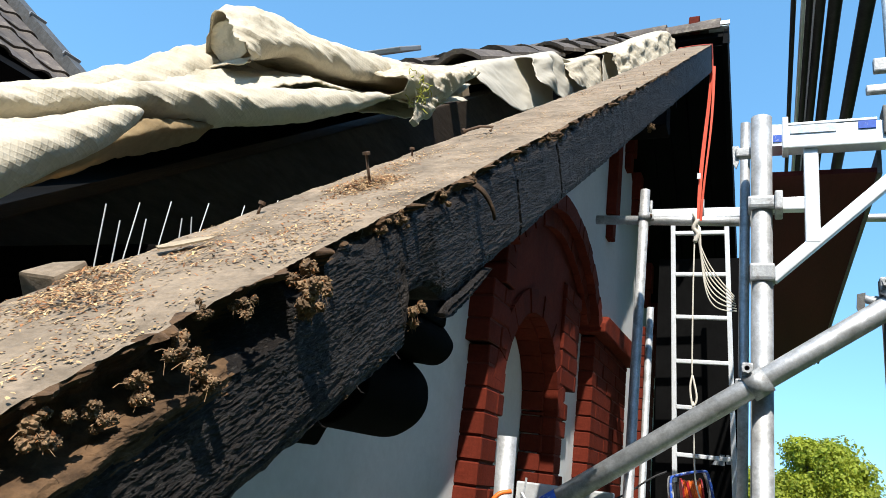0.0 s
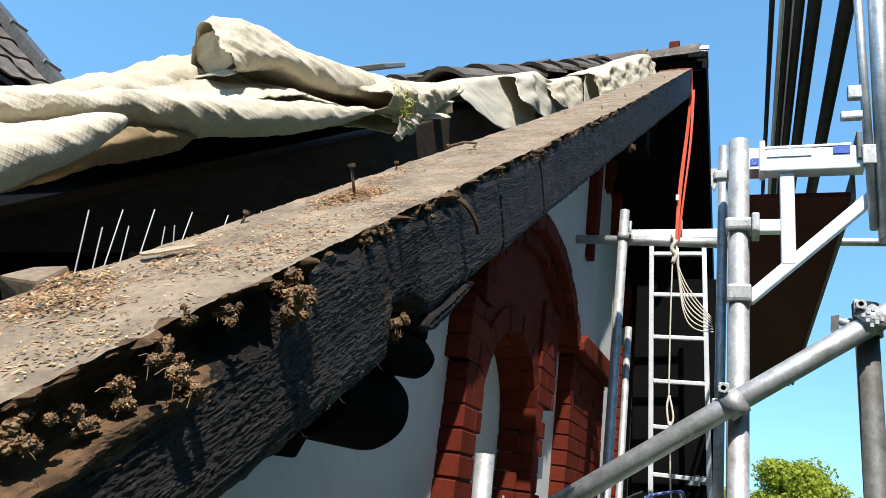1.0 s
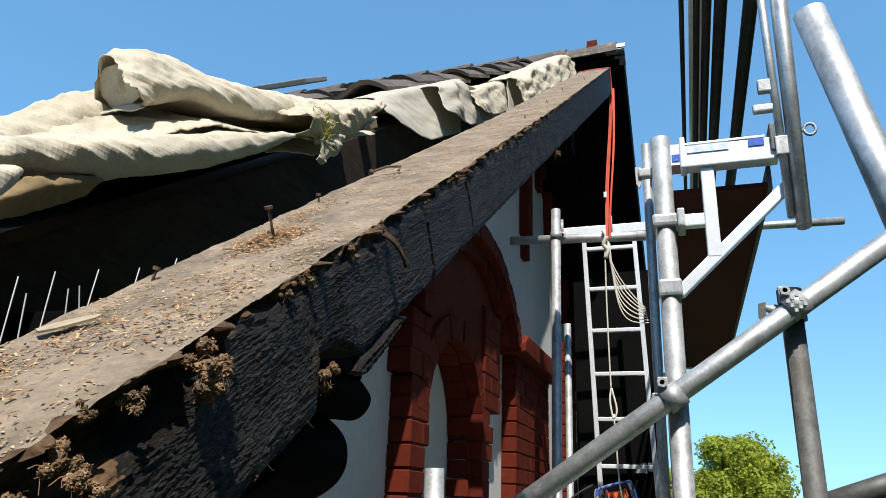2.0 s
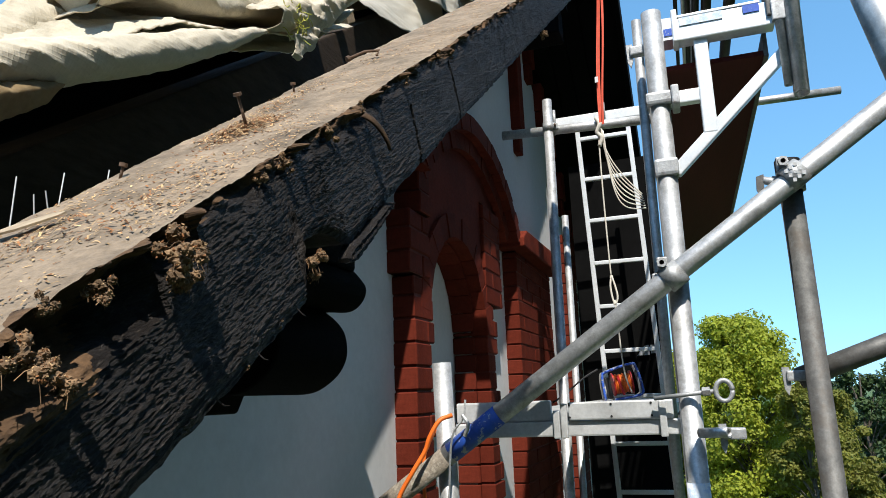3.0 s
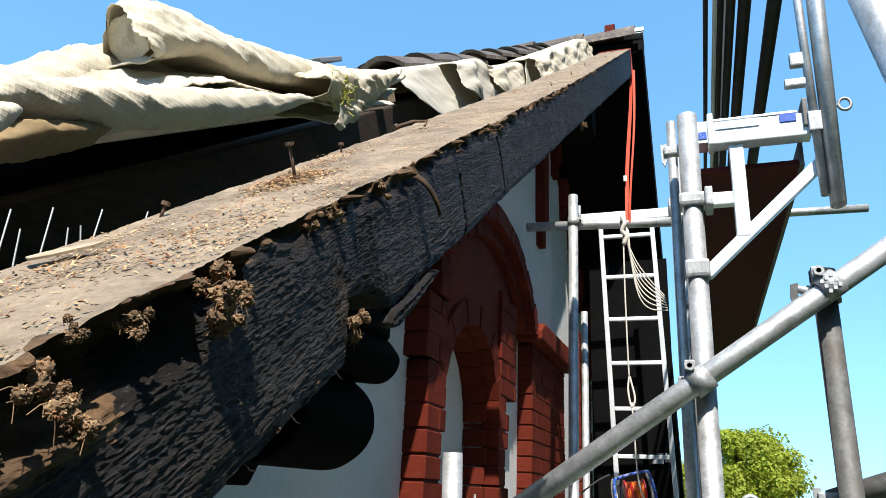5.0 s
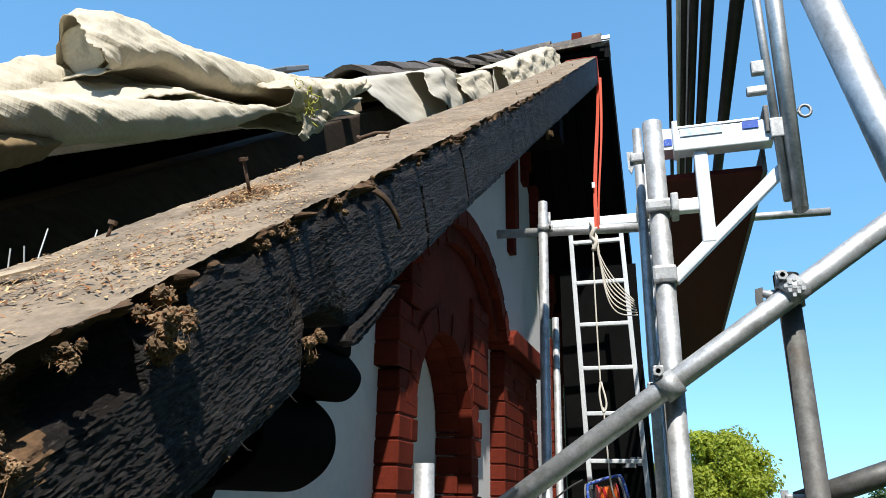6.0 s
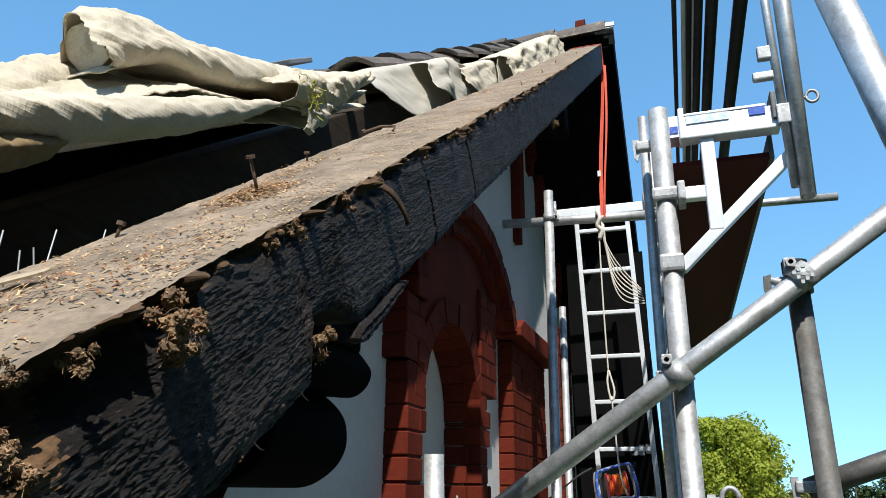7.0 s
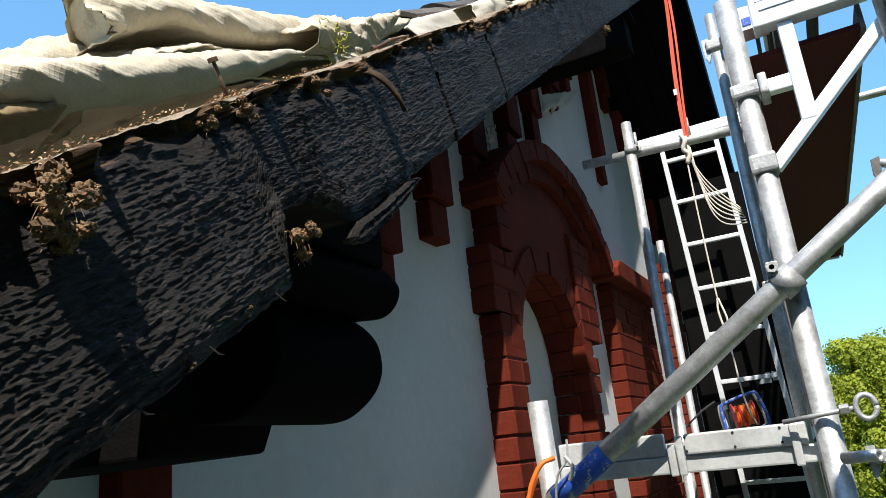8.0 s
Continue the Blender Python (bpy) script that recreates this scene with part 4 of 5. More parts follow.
            o.matrix_basis = Matrix.Translation(p) @ m
            under(o, cross)
    def cbox(u0, u1, y0, y1, w0, w1, name, m):
        bm = bmesh.new()
        add_box(bm, (u0, y0, w0), (u1, y1, w1))
        for v in bm.verts:
            v.co = A + up * v.co.x + Vector((0, v.co.y, 0)) + dn * v.co.z
        under(link(name, bm, m), cross)
    cbox(-0.5, 3.2, -0.03, 0.09, -0.10, 0.055, "verge_trim", M_STEEL3)
    cbox(-0.5, 3.2, -3.2, 0.05, -0.30, -0.06, "roof_deck", M_SHADEBLACK)
    for u in (0.30, 1.0, 1.7):
        cbox(u, u + 0.02, -0.045, 0.10, 0.05, 0.075, "trim_clip", M_TRIM)
    # flat metal step on the roof
    bm = bmesh.new()
    add_box(bm, (-1.62, 2.42, 0.055), (-1.20, 2.60, 0.075), 0.004)
    for v in bm.verts:
        v.co = roof_pt(*v.co)
    tagged(link("roof_step", bm, M_TRIM), "flat grey metal step on the tiles", "roof step")


build_roof()

# ---------------------------------------------------------------- brickwork of the gable
def brick_mesh(dx, dy, dz):
    bm = bmesh.new()
    add_box(bm, (0, 0, 0), (dx, dy, dz))
    bmesh.ops.bevel(bm, geom=bm.edges[:], offset=0.004, segments=1, affect="EDGES")
    bmesh.ops.recalc_face_normals(bm, faces=bm.faces[:])
    me = bpy.data.meshes.new("brick")
    bm.to_mesh(me)
    bm.free()
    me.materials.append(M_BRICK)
    return me


BRICKS = {}


def brick(parent, x0, x1, y0, y1, z0, z1, rng):
    key = (round(x1 - x0, 3), round(y1 - y0, 3), round(z1 - z0, 3))
    if key not in BRICKS:
        BRICKS[key] = brick_mesh(*key)
    o = new("brick", BRICKS[key])
    o.matrix_basis = Matrix.Translation((x0 + rng.uniform(-0.003, 0.003), y0 + rng.uniform(-0.002, 0.002), z0))
    return under(o, parent)


def pier(root, y0, y1, z0, z1, x1, widths, rng, jag=0.0, side=1):
    """Coursed brickwork with staggered ends; side: which end is toothed."""
    bm = bmesh.new()
    add_box(bm, (WX - 0.02, y0 + 0.008, z0), (x1 - 0.0045, y1 - 0.006, z1 - 0.004))
    under(link("mortar", bm, M_MORTAR), root)
    z, r = z0, 0
    while z < z1 - 0.02:
        ya, yb = y0, y1
        if r % 4 < 2 and jag:
            yb = y1 + jag if side > 0 else y1
            ya = y0 - jag if side < 0 else y0
        h = min(COURSE, z1 - z) - 0.006
        y, k = ya, r % 2
        while y < yb - 0.015:
            w = widths[k % len(widths)]
            e = min(y + w, yb)
            if yb - e < 0.03:
                e = yb
            brick(root, WX - 0.01, x1, round(y, 3), round(e - 0.006, 3), round(z, 4), round(z + h, 4), rng)
            y, k = e, k + 1
        z += COURSE
        r += 1


def voussoirs(root, yc, zs, half, rise, x0, x1, depth, num, rng):
    R = (half * half + rise * rise) / (2 * rise)
    a = math.asin(min(1, half / R))
    zc = zs + rise - R
    for k in range(num):
        t0 = -a + 2 * a * (k + 0.02) / num
        t1 = -a + 2 * a * (k + 0.98) / num
        d = rng.uniform(-0.003, 0.003)
        prof = [(yc + q * math.sin(t), zc + q * math.cos(t)) for q, t in ((R, t0), (R, t1), (R - depth, t1), (R - depth, t0))]
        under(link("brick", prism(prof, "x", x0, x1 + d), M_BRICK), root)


def build_brickwork():
    rng = random.Random(23)
    win = empty("window_surround", "red brick surround of the arched niche with a hood", "window surround", (WX, 2.63, 7), kind="structure")
    pier(win, 2.13, 2.275, 6.4, 8.40, -0.80, (0.115, 0.24), rng, 0.035, 1)
    pier(win, 2.09, 2.275, 8.40, 8.61, -0.795, (0.115, 0.24), rng)
    pier(win, 2.165, 2.275, 8.61, 8.90, -0.785, (0.115, 0.24), rng)
    pier(win, 2.985, 3.10, 6.4, 8.40, -0.80, (0.24, 0.115), rng, 0.05, 1)
    pier(win, 2.985, 3.26, 8.40, 8.84, -0.795, (0.24, 0.115), rng)
    # brick reveals of the niche
    z, r = 6.4, 0
    while z < 8.28:
        h = min(COURSE, 8.283 - z) - 0.006
        for y0, y1 in ((2.962, 2.984), (2.276, 2.292)):
            brick(win, BACK + 0.002, WX + 0.02, y0, y1, round(z, 4), round(z + h, 4), rng)
        z += COURSE
    voussoirs(win, 2.63, N_SPRING, 0.349, N_RISE - 0.001, BACK + 0.002, WX + 0.02, 0.020, 13, rng)
    # spandrel and inner arch
    hole = arch(2.282, 2.978, 8.285, 0.335)
    out = [(2.983, 8.29), (2.983, 8.845), (3.34, 8.845)] + arch(2.277, 3.34, 8.85, 0.19)[1:-1] + [(2.277, 8.86), (2.277, 8.29)]
    bm = prism([(2.983, 8.290)] + out[1:-1] + [(2.277, 8.290)] + hole[::-1], "x", WX - 0.02, -0.812)
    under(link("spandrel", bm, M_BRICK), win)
    voussoirs(win, 2.63, 8.30, 0.435, 0.40, WX - 0.01, -0.80, 0.09, 13, rng)
    # hood
    voussoirs(win, 2.80, 8.795, 0.71, 0.335, WX - 0.01, -0.745, 0.075, 24, rng)
    voussoirs(win, 2.80, 8.795, 0.63, 0.285, WX - 0.01, -0.782, 0.09, 21, rng)
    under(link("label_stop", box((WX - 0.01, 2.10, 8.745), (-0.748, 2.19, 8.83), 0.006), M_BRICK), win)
    # pier beside it with a sloping coping
    p2 = empty("brick_pier", "projecting red brick pier with a sloping coping", "pier", (WX, 4, 7), kind="structure")
    pier(p2, 3.61, 4.55, 6.4, 8.74, -0.80, (0.115, 0.24, 0.24), rng, 0.0)
    cop = [(3.53, 8.742), (4.60, 8.742), (4.60, 8.80), (4.52, 8.86), (3.62, 8.84), (3.53, 8.79)]
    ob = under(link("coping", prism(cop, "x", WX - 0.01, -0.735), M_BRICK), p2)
    bev = ob.modifiers.new("bevel", "BEVEL")
    bev.width, bev.segments = 0.008, 2
    p3 = empty("brick_pier", "red brick pier further along the gable", "pier", (WX, 6, 7), kind="structure")
    pier(p3, 5.2, 5.75, 6.4, 9.15, -0.80, (0.24, 0.115), rng, 0.0)
    pier(p3, 6.4, 7.2, 6.4, 8.6, -0.80, (0.24, 0.24), rng, 0.0)
    # hanging frieze under the verge
    fr = empty("brick_frieze", "hanging red brick frieze along the verge", "frieze", (WX, 3, 9), kind="structure")
    for k, y in enumerate((0.81, 1.15, 1.48, 1.78, 2.13, 2.49, 2.83, 3.19, 3.52, 4.50, 4.82, 5.16, 5.50, 5.84, 6.18, 6.52, 6.86, 7.20)):
        top = wall_top(y)
        w = (0.115, 0.13)[k % 2]
        ln = (0.22, 0.24, 0.25, 0.25, 0.22, 0.27, 0.30)[k % 7]
        brick(fr, WX - 0.01, -0.815, y, y + w, top - ln * 0.55, top + 0.07, rng)
        brick(fr, WX - 0.01, -0.832, y + 0.012, y + w - 0.014, top - ln, top - ln * 0.55 - 0.004, rng)
    brick(fr, WX - 0.01, -0.815, 4.02, 4.15, 9.56, 10.55, rng)
    brick(fr, WX - 0.01, -0.835, 4.05, 4.14, 9.42, 9.55, rng)


build_brickwork()

# ---------------------------------------------------------------- scaffold
TR = 0.02415


def scaffold_tube(name, a, b, label, r=TR, m=None, wall=0.0035, bands=()):
    root = empty(name, label, "scaffold tube", a, group="scaffold tubes")
    under(link("pipe", tube(a, b, r, wall, 24), m or M_STEEL, smooth=False), root)
    ob = root.children[0]
    for p in ob.data.polygons:
        p.use_smooth = abs(p.normal.dot((Vector(b) - Vector(a)).normalized())) < 0.5
    for t0, t1, bm_, lab in bands:
        u, v = Vector(a).lerp(Vector(b), t0), Vector(a).lerp(Vector(b), t1)
        under(link("paint_band", tube(u, v, r + 0.0006, 0.0015, 24), bm_, smooth=True), root)["label"] = lab
    return root


def ring_around(a, d, r, width, thick, seg=24):
    d = Vector(d).normalized()
    return tube(Vector(a) - d * width / 2, Vector(a) + d * width / 2, r + thick, thick, seg)


def coupler(at, d1, d2, off, label="galvanised swivel coupler clamping two tubes", writing=False):
    """Two half clamps back to back, with bolt, nut and flap."""
    root = empty("tube_coupler", label, "coupler", at, group="tube couplers")
    at, d1, d2, off = Vector(at), Vector(d1).normalized(), Vector(d2).normalized(), Vector(off)
    for c, d in ((at, d1), (at + off, d2)):
        cl = under(link("clamp", ring_around(c, d, TR, 0.045, 0.0055), M_STEEL2, smooth=True), root)
        u = d.cross(off).normalized()
        b0 = c + u * (TR + 0.012)
        under(link("bolt", rod([b0 - off.normalized() * 0.03, b0 + off.normalized() * 0.032], 0.0055, 10), M_RUST, smooth=True), cl)
        under(link("nut", rod([b0 - off.normalized() * 0.030, b0 - off.normalized() * 0.018], 0.0115, 6), M_STEEL2), cl)
        under(link("lug", box(b0 - Vector((0.012, 0.010, 0.016)), b0 + Vector((0.012, 0.010, 0.016)), 0.004), M_STEEL2), cl)
        if writing:
            s = d.cross(-off).normalized()
            for k in range(3):
                for j in range(3):
                    p = c - off.normalized() * (TR + 0.0056) + d * (-0.012 + 0.012 * k) + s * (-0.014 + 0.013 * j) + off.normalized() * (0.0012 if j != 1 else 0.0002)
                    under(link("embossed_mark", box(p - Vector((0.0035, 0.0010, 0.004)), p + Vector((0.0035, 0.0010, 0.004))), M_STEEL), cl)
            writing = False
    under(link("pivot", rod([at, at + off], 0.016, 14), M_STEEL2), root)
    return root


def build_scaffold():
    steel = "galvanised steel scaffold tube, scuffed"
    scaffold_tube("scaffold_standard", (-0.034, 1.78, 0), (-0.012, 1.78, 8.935), "upright galvanised scaffold standard at the platform", bands=((0.862, 0.874, M_PALEBLUE, "worn pale blue paint"),))
    scaffold_tube("scaffold_standard", (0.285, 1.79, 0), (0.250, 1.79, 8.505), "dark weathered upright scaffold tube", m=M_STEEL3)
    scaffold_tube("scaffold_diagonal", (-0.794, 1.735, 7.724), (0.979, 1.735, 8.964), "long diagonal scaffold tube, blue paint and cement on its lower end",
                  bands=((0.0, 0.121, M_CEMENT, "cement-crusted end"), (0.128, 0.197, M_BLUE, "chipped blue paint")))
    scaffold_tube("scaffold_transom", (-0.83, 3.60, 9.362), (0.0, 3.60, 9.330), "horizontal scaffold tube reaching to the gable wall")
    scaffold_tube("scaffold_standard", (-0.685, 3.55, 0), (-0.575, 3.55, 9.5), "upright scaffold tube beside the brick gable")
    scaffold_tube("scaffold_standard", (-0.085, 3.68, 0), (-0.055, 3.68, 9.75), "upright scaffold tube behind the platform", r=0.019)
    scaffold_tube("scaffold_stub", (-0.572, 1.78, 7.0), (-0.600, 1.780, 8.098), "short upright scaffold tube below the diagonal")
    scaffold_tube("scaffold_brace", (0.234, 1.100, 8.781), (0.361, 1.100, 8.176), "steep scaffold brace close overhead")
    scaffold_tube("guard_rail", (0.223, 1.860, 8.024), (0.538, 1.860, 8.136), "dark weathered tube end with a wedge", m=M_STEEL3)
    scaffold_tube("guard_rail", (0.20, 4.45, 9.66), (0.978, 4.53, 9.68), "horizontal guard rail tube at the far bay")
    scaffold_tube("scaffold_standard", (-0.66, 4.05, 0), (-0.60, 4.05, 9.0), "upright scaffold tube in the far bay", r=0.019)
    cap = empty("end_cap", "black plastic cap on the standard", "end cap", (0.25, 1.79, 8.49))
    under(link("sleeve", tube((0.2503, 1.79, 8.462), (0.2501, 1.79, 8.514), 0.0272, 0.0027, 20), M_BLACK, smooth=False), cap)
    under(link("top", rod([(0.2501, 1.79, 8.509), (0.2501, 1.79, 8.5145)], 0.0245, 20), M_BLACK), cap)
    # couplers
    coupler((-0.022, 1.735, 8.262), (1.25, 0, 0.9), (0, 0, 1), (0, 0.046, 0))
    coupler((0.252, 1.735, 8.462), (1.25, 0, 0.9), (0, 0, 1), (0, 0.052, 0), "cast swivel coupler with embossed lettering", True)
    coupler((-0.575, 3.60, 9.353), (1, 0, 0), (0, 0, 1), (0, -0.048, 0))
    # wedge beside the coupler
    w = empty("wedge_head", "grey steel wedge hanging beside a coupler", "wedge", (0.20, 1.76, 8.46), group="wedges")
    under(link("pin", rod([(0.235, 1.76, 8.452), (0.188, 1.74, 8.462)], 0.009, 10), M_STEEL2, smooth=True), w)
    under(link("wedge", prism([(0.176, 8.470), (0.192, 8.474), (0.190, 8.440), (0.180, 8.424), (0.174, 8.44)], "y", 1.735, 1.741), M_STEEL3), w)
    for at, lab in (((0.200, 1.845, 8.03), "steel wedge on the end of the guard rail"), ((0.050, 1.72, 7.915), "steel wedge under the platform"),
                    ((-0.068, 1.80, 8.850), "steel wedge on the standard"), ((-0.06, 3.66, 8.93), "steel wedge on the far standard"), ((-0.07, 3.4, 8.58), "steel wedge beside the ladder")):
        w = empty("wedge_head", lab, "wedge", at, group="wedges")
        x, y, z = at
        under(link("collar", box((x - 0.004, y - 0.012, z - 0.012), (x + 0.042, y + 0.012, z + 0.012), 0.004), M_STEEL2), w)
        under(link("wedge", prism([(x - 0.012, z + 0.02), (x + 0.004, z + 0.02), (x + 0.004, z - 0.022), (x - 0.003, z - 0.042), (x - 0.010, z - 0.028)], "y", y - 0.004, y + 0.003), M_STEEL2), w)
    # console bracket
    br = empty("console_bracket", "silver console bracket carrying the upper deck", "bracket", (0.1, 1.78, 8.8))
    def b(name, lo, hi, m=M_ALU, bev=0.003, lab=""):
        o = under(link(name, box(lo, hi, bev), m), br)
        if lab:
            o["label"] = lab
    b("top_rail", (0.040, 1.755, 8.838), (0.262, 1.80, 8.896))
    b("cap_strip", (0.045, 1.753, 8.897), (0.235, 1.802, 8.903), M_ALU, 0.001)
    b("end_plate", (0.034, 1.748, 8.835), (0.048, 1.806, 8.918))
    b("end_plate", (0.246, 1.746, 8.858), (0.258, 1.806, 8.930), M_STEEL3)
    b("sticker", (0.196, 1.7522, 8.876), (0.232, 1.7545, 8.8955), M_BLUE, 0.0, "blue printed sticker")
    b("sticker", (0.052, 1.7522, 8.874), (0.150, 1.7545, 8.8945), M_PALEBLUE, 0.0, "worn pale blue sticker")
    b("strut", (0.080, 1.765, 8.60), (0.112, 1.797, 8.838))
    b("tie", (0.008, 1.768, 8.684), (0.082, 1.794, 8.716))
    m = Matrix.Translation((0.008, 1.78, 8.515)) @ Matrix.Rotation(-math.atan2(0.255, 0.265), 4, "Y")
    under(link("diagonal", box((0.0, -0.014, -0.014), (0.375, 0.014, 0.014), 0.003, m), M_ALU), br)
    b("collar", (-0.044, 1.748, 8.684), (0.020, 1.812, 8.716), M_STEEL2, 0.008)
    b("collar", (-0.040, 1.75, 8.505), (0.016, 1.81, 8.548), M_STEEL2, 0.008)
    b("bolt_block", (0.016, 1.742, 8.676), (0.034, 1.818, 8.724), M_STEEL2, 0.004)
    hd = empty("deck_hook", "white hooked deck end on the standard", "deck hook", (0, 1.9, 8.9))
    under(link("hook", prism([(-0.035, 8.895), (0.070, 8.895), (0.072, 8.93), (0.045, 8.955), (-0.012, 8.958), (-0.035, 8.925)], "y", 1.86, 1.92), M_ALU), hd)
    under(link("latch", box((0.045, 1.83, 8.90), (0.085, 1.86, 8.925), 0.004), M_ALU), hd)
    under(link("sticker", box((0.015, 1.8575, 8.905), (0.035, 1.8592, 8.925)), M_BLUE), hd)
    # guard post: a flattened tube with an eye
    gp = empty("guard_post", "silver flattened guard post with a steel eye", "guard post", (0.29, 1.75, 8.7))
    bm = tube((0, 0, 8.655), (0, 0, 9.75), 0.030, 0.004, 24)
    for v in bm.verts:
        k = min(1, (v.co.z - 8.655) / 0.10)
        v.co = Vector((v.co.x * (0.55 + 0.25 * k) + 0.300 + 0.02 * (v.co.z - 8.9), v.co.y * 0.9 + 1.752, v.co.z))
    under(link("post", bm, M_STEEL, smooth=True), gp)
    bm = tube((0.272, 1.752, 8.68), (0.262, 1.752, 9.75), 0.010, 0.003, 14)
    under(link("web", bm, M_STEEL, smooth=True), gp)
    under(link("seat", box((0.255, 1.74, 8.84), (0.285, 1.765, 8.89), 0.003), M_STEEL2), gp)
    under(link("hook", box((0.215, 1.745, 8.965), (0.262, 1.765, 8.985), 0.004), M_STEEL2), gp)
    under(link("hook", box((0.232, 1.745, 9.02), (0.266, 1.765, 9.055), 0.004), M_STEEL2), gp)
    under(link("eye", rod([(0.310, 1.75, 8.898)] + [(0.336 - 0.013 * math.cos(a), 1.75, 8.903 + 0.015 * math.sin(a)) for a in (math.tau * k / 20 for k in range(21))], 0.0038, 8), M_STEEL2, smooth=True), gp)
    # side tube with clamps beside the standard
    st = scaffold_tube("side_tube", (-0.062, 1.90, 7.4), (-0.052, 1.90, 8.985), "slim tube clamped beside the standard", r=0.0125)
    # upper deck
    dk = empty("scaffold_deck", "upper scaffold deck with a red-brown plywood underside", "scaffold deck", (0.12, 3, 8.8))
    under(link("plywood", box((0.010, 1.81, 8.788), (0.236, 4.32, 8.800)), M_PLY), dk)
    for x0, x1 in ((0.0, 0.010), (0.236, 0.246)):
        under(link("side_rail", box((x0, 1.805, 8.782), (x1, 4.325, 8.842)), M_STEEL3), dk)
    under(link("end_hook", box((0.02, 4.32, 8.78), (0.23, 4.35, 8.84), 0.004), M_ALU), dk)
    # rails above the deck; the dark ones have their shadow in the colour
    for x, h, r, m, lab in ((0.095, 1.85, 0.0100, M_SHADERAIL, "thin rail above the deck, shadow put into its colour"), (0.129, 1.85, 0.0088, M_ALU, "thin white rail above the deck"), (0.151, 1.86, 0.0135, M_SHADERAIL, "rail tube above the deck, shadow put into its colour"),
                            (0.170, 1.92, 0.0125, M_ALU, "white rail above the deck"), (0.188, 1.85, 0.0175, M_SHADERAIL, "rail tube above the deck, shadow put into its colour"), (0.238, 1.85, 0.0245, M_SHADERAIL, "rail tube above the deck, shadow put into its colour"),
                            (0.345, 1.85, 0.0275, M_SHADERAIL, "rail tube above the deck, shadow put into its colour")):
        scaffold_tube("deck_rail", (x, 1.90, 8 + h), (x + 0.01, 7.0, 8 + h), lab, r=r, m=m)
    # lower platform
    lp = empty("platform_beam", "aluminium platform edge with a toe board", "platform", (-0.3, 1.8, 7.9))
    for lo, hi, m, nm in (((-0.575, 1.795, 7.911), (-0.030, 1.835, 7.946), M_ALU2, "edge_beam"), ((-0.290, 1.785, 7.948), (-0.052, 1.815, 7.990), M_ALU2, "toe_board"),
                          ((-0.572, 1.80, 7.948), (-0.335, 1.825, 7.996), M_ALU2, "toe_board")):
        under(link(nm, box(lo, hi, 0.004), m), lp)
    for x in (-0.318, -0.300, -0.075):
        under(link("strap_plate", box((x - 0.008, 1.778, 7.907), (x + 0.008, 1.79, 7.988 if x != -0.318 else 7.972), 0.003), M_ALU2), lp)
    for x in (-0.287, -0.19, -0.10):
        for z in (7.955, 7.983):
            under(link("rivet", rod([(x, 1.7835, z), (x, 1.787, z)], 0.0028, 8), M_BLACK), lp)
    under(link("deck_board", box((-0.52, 1.84, 7.935), (-0.06, 4.4, 7.965)), M_ALU2), lp)
    for y in (2.4, 3.0, 3.6, 4.2):
        under(link("cross_bar", box((-0.54, y, 7.900), (-0.04, y + 0.04, 7.933)), M_STEEL3), lp)
    # eye bolt and tube end on the standard
    eb = empty("eye_bolt", "galvanised eye bolt screwed through the standard", "eye bolt", (0.03, 1.74, 8.0))
    under(link("shank", rod([(-0.09, 1.76, 7.992), (0.038, 1.735, 8.004)], 0.005, 10), M_STEEL2, smooth=True), eb)
    under(link("nut", rod([(0.014, 1.738, 8.003), (0.030, 1.736, 8.004)], 0.010, 6), M_STEEL2), eb)
    under(link("eye", rod([(0.058 + 0.017 * math.cos(a), 1.732, 8.004 + 0.022 * math.sin(a)) for a in (math.tau * k / 22 for k in range(23))], 0.0055, 8), M_STEEL2, smooth=True), eb)
    scaffold_tube("platform_pin", (0.0, 1.74, 7.916), (0.058, 1.70, 7.918), "short steel tube end beside the standard", r=0.011)
    # wall anchor
    an = empty("wall_anchor", "rusty wall tie hooked into the gable", "wall tie", (-0.85, 1.6, 7.72))
    under(link("rod", rod([(-0.885, 1.598, 7.731), (-0.862, 1.660, 7.722), (-0.813, 1.700, 7.713)], 0.0045, 8), M_STEEL2, smooth=True), an)
    under(link("hook", rod(smooth_path([(-0.807, 1.700, 7.719), (-0.781, 1.700, 7.756), (-0.786, 1.690, 7.712), (-0.792, 1.690, 7.667)], 4), 0.0075, 8), M_RUST, smooth=True), an)
    wt = empty("tie_wire", "steel wire tied round the diagonal tube", "wire", (-0.6, 1.7, 7.9))
    under(link("wire", rod(smooth_path([(-0.517, 1.700, 8.005), (-0.520, 1.690, 7.964), (-0.550, 1.690, 7.920), (-0.565, 1.700, 7.798), (-0.571, 1.700, 7.723)], 4), 0.0028, 6), M_STEEL2), wt)
    under(link("clip", rod(smooth_path([(-0.523, 1.690, 7.970), (-0.508, 1.685, 7.948), (-0.519, 1.690, 7.923)], 4), 0.005, 6), M_STEEL2), wt)
    # orange extension lead
    ld = link("extension_lead", rod(smooth_path([(-0.558, 1.720, 7.970), (-0.583, 1.700, 7.959), (-0.606, 1.690, 7.921), (-0.619, 1.690, 7.889), (-0.651, 1.680, 7.838), (-0.685, 1.680, 7.781), (-0.709, 1.680, 7.687)], 5), 0.0055, 8), M_ORANGE, smooth=True)
    tagged(ld, "orange extension lead hanging over the tube", "cable")
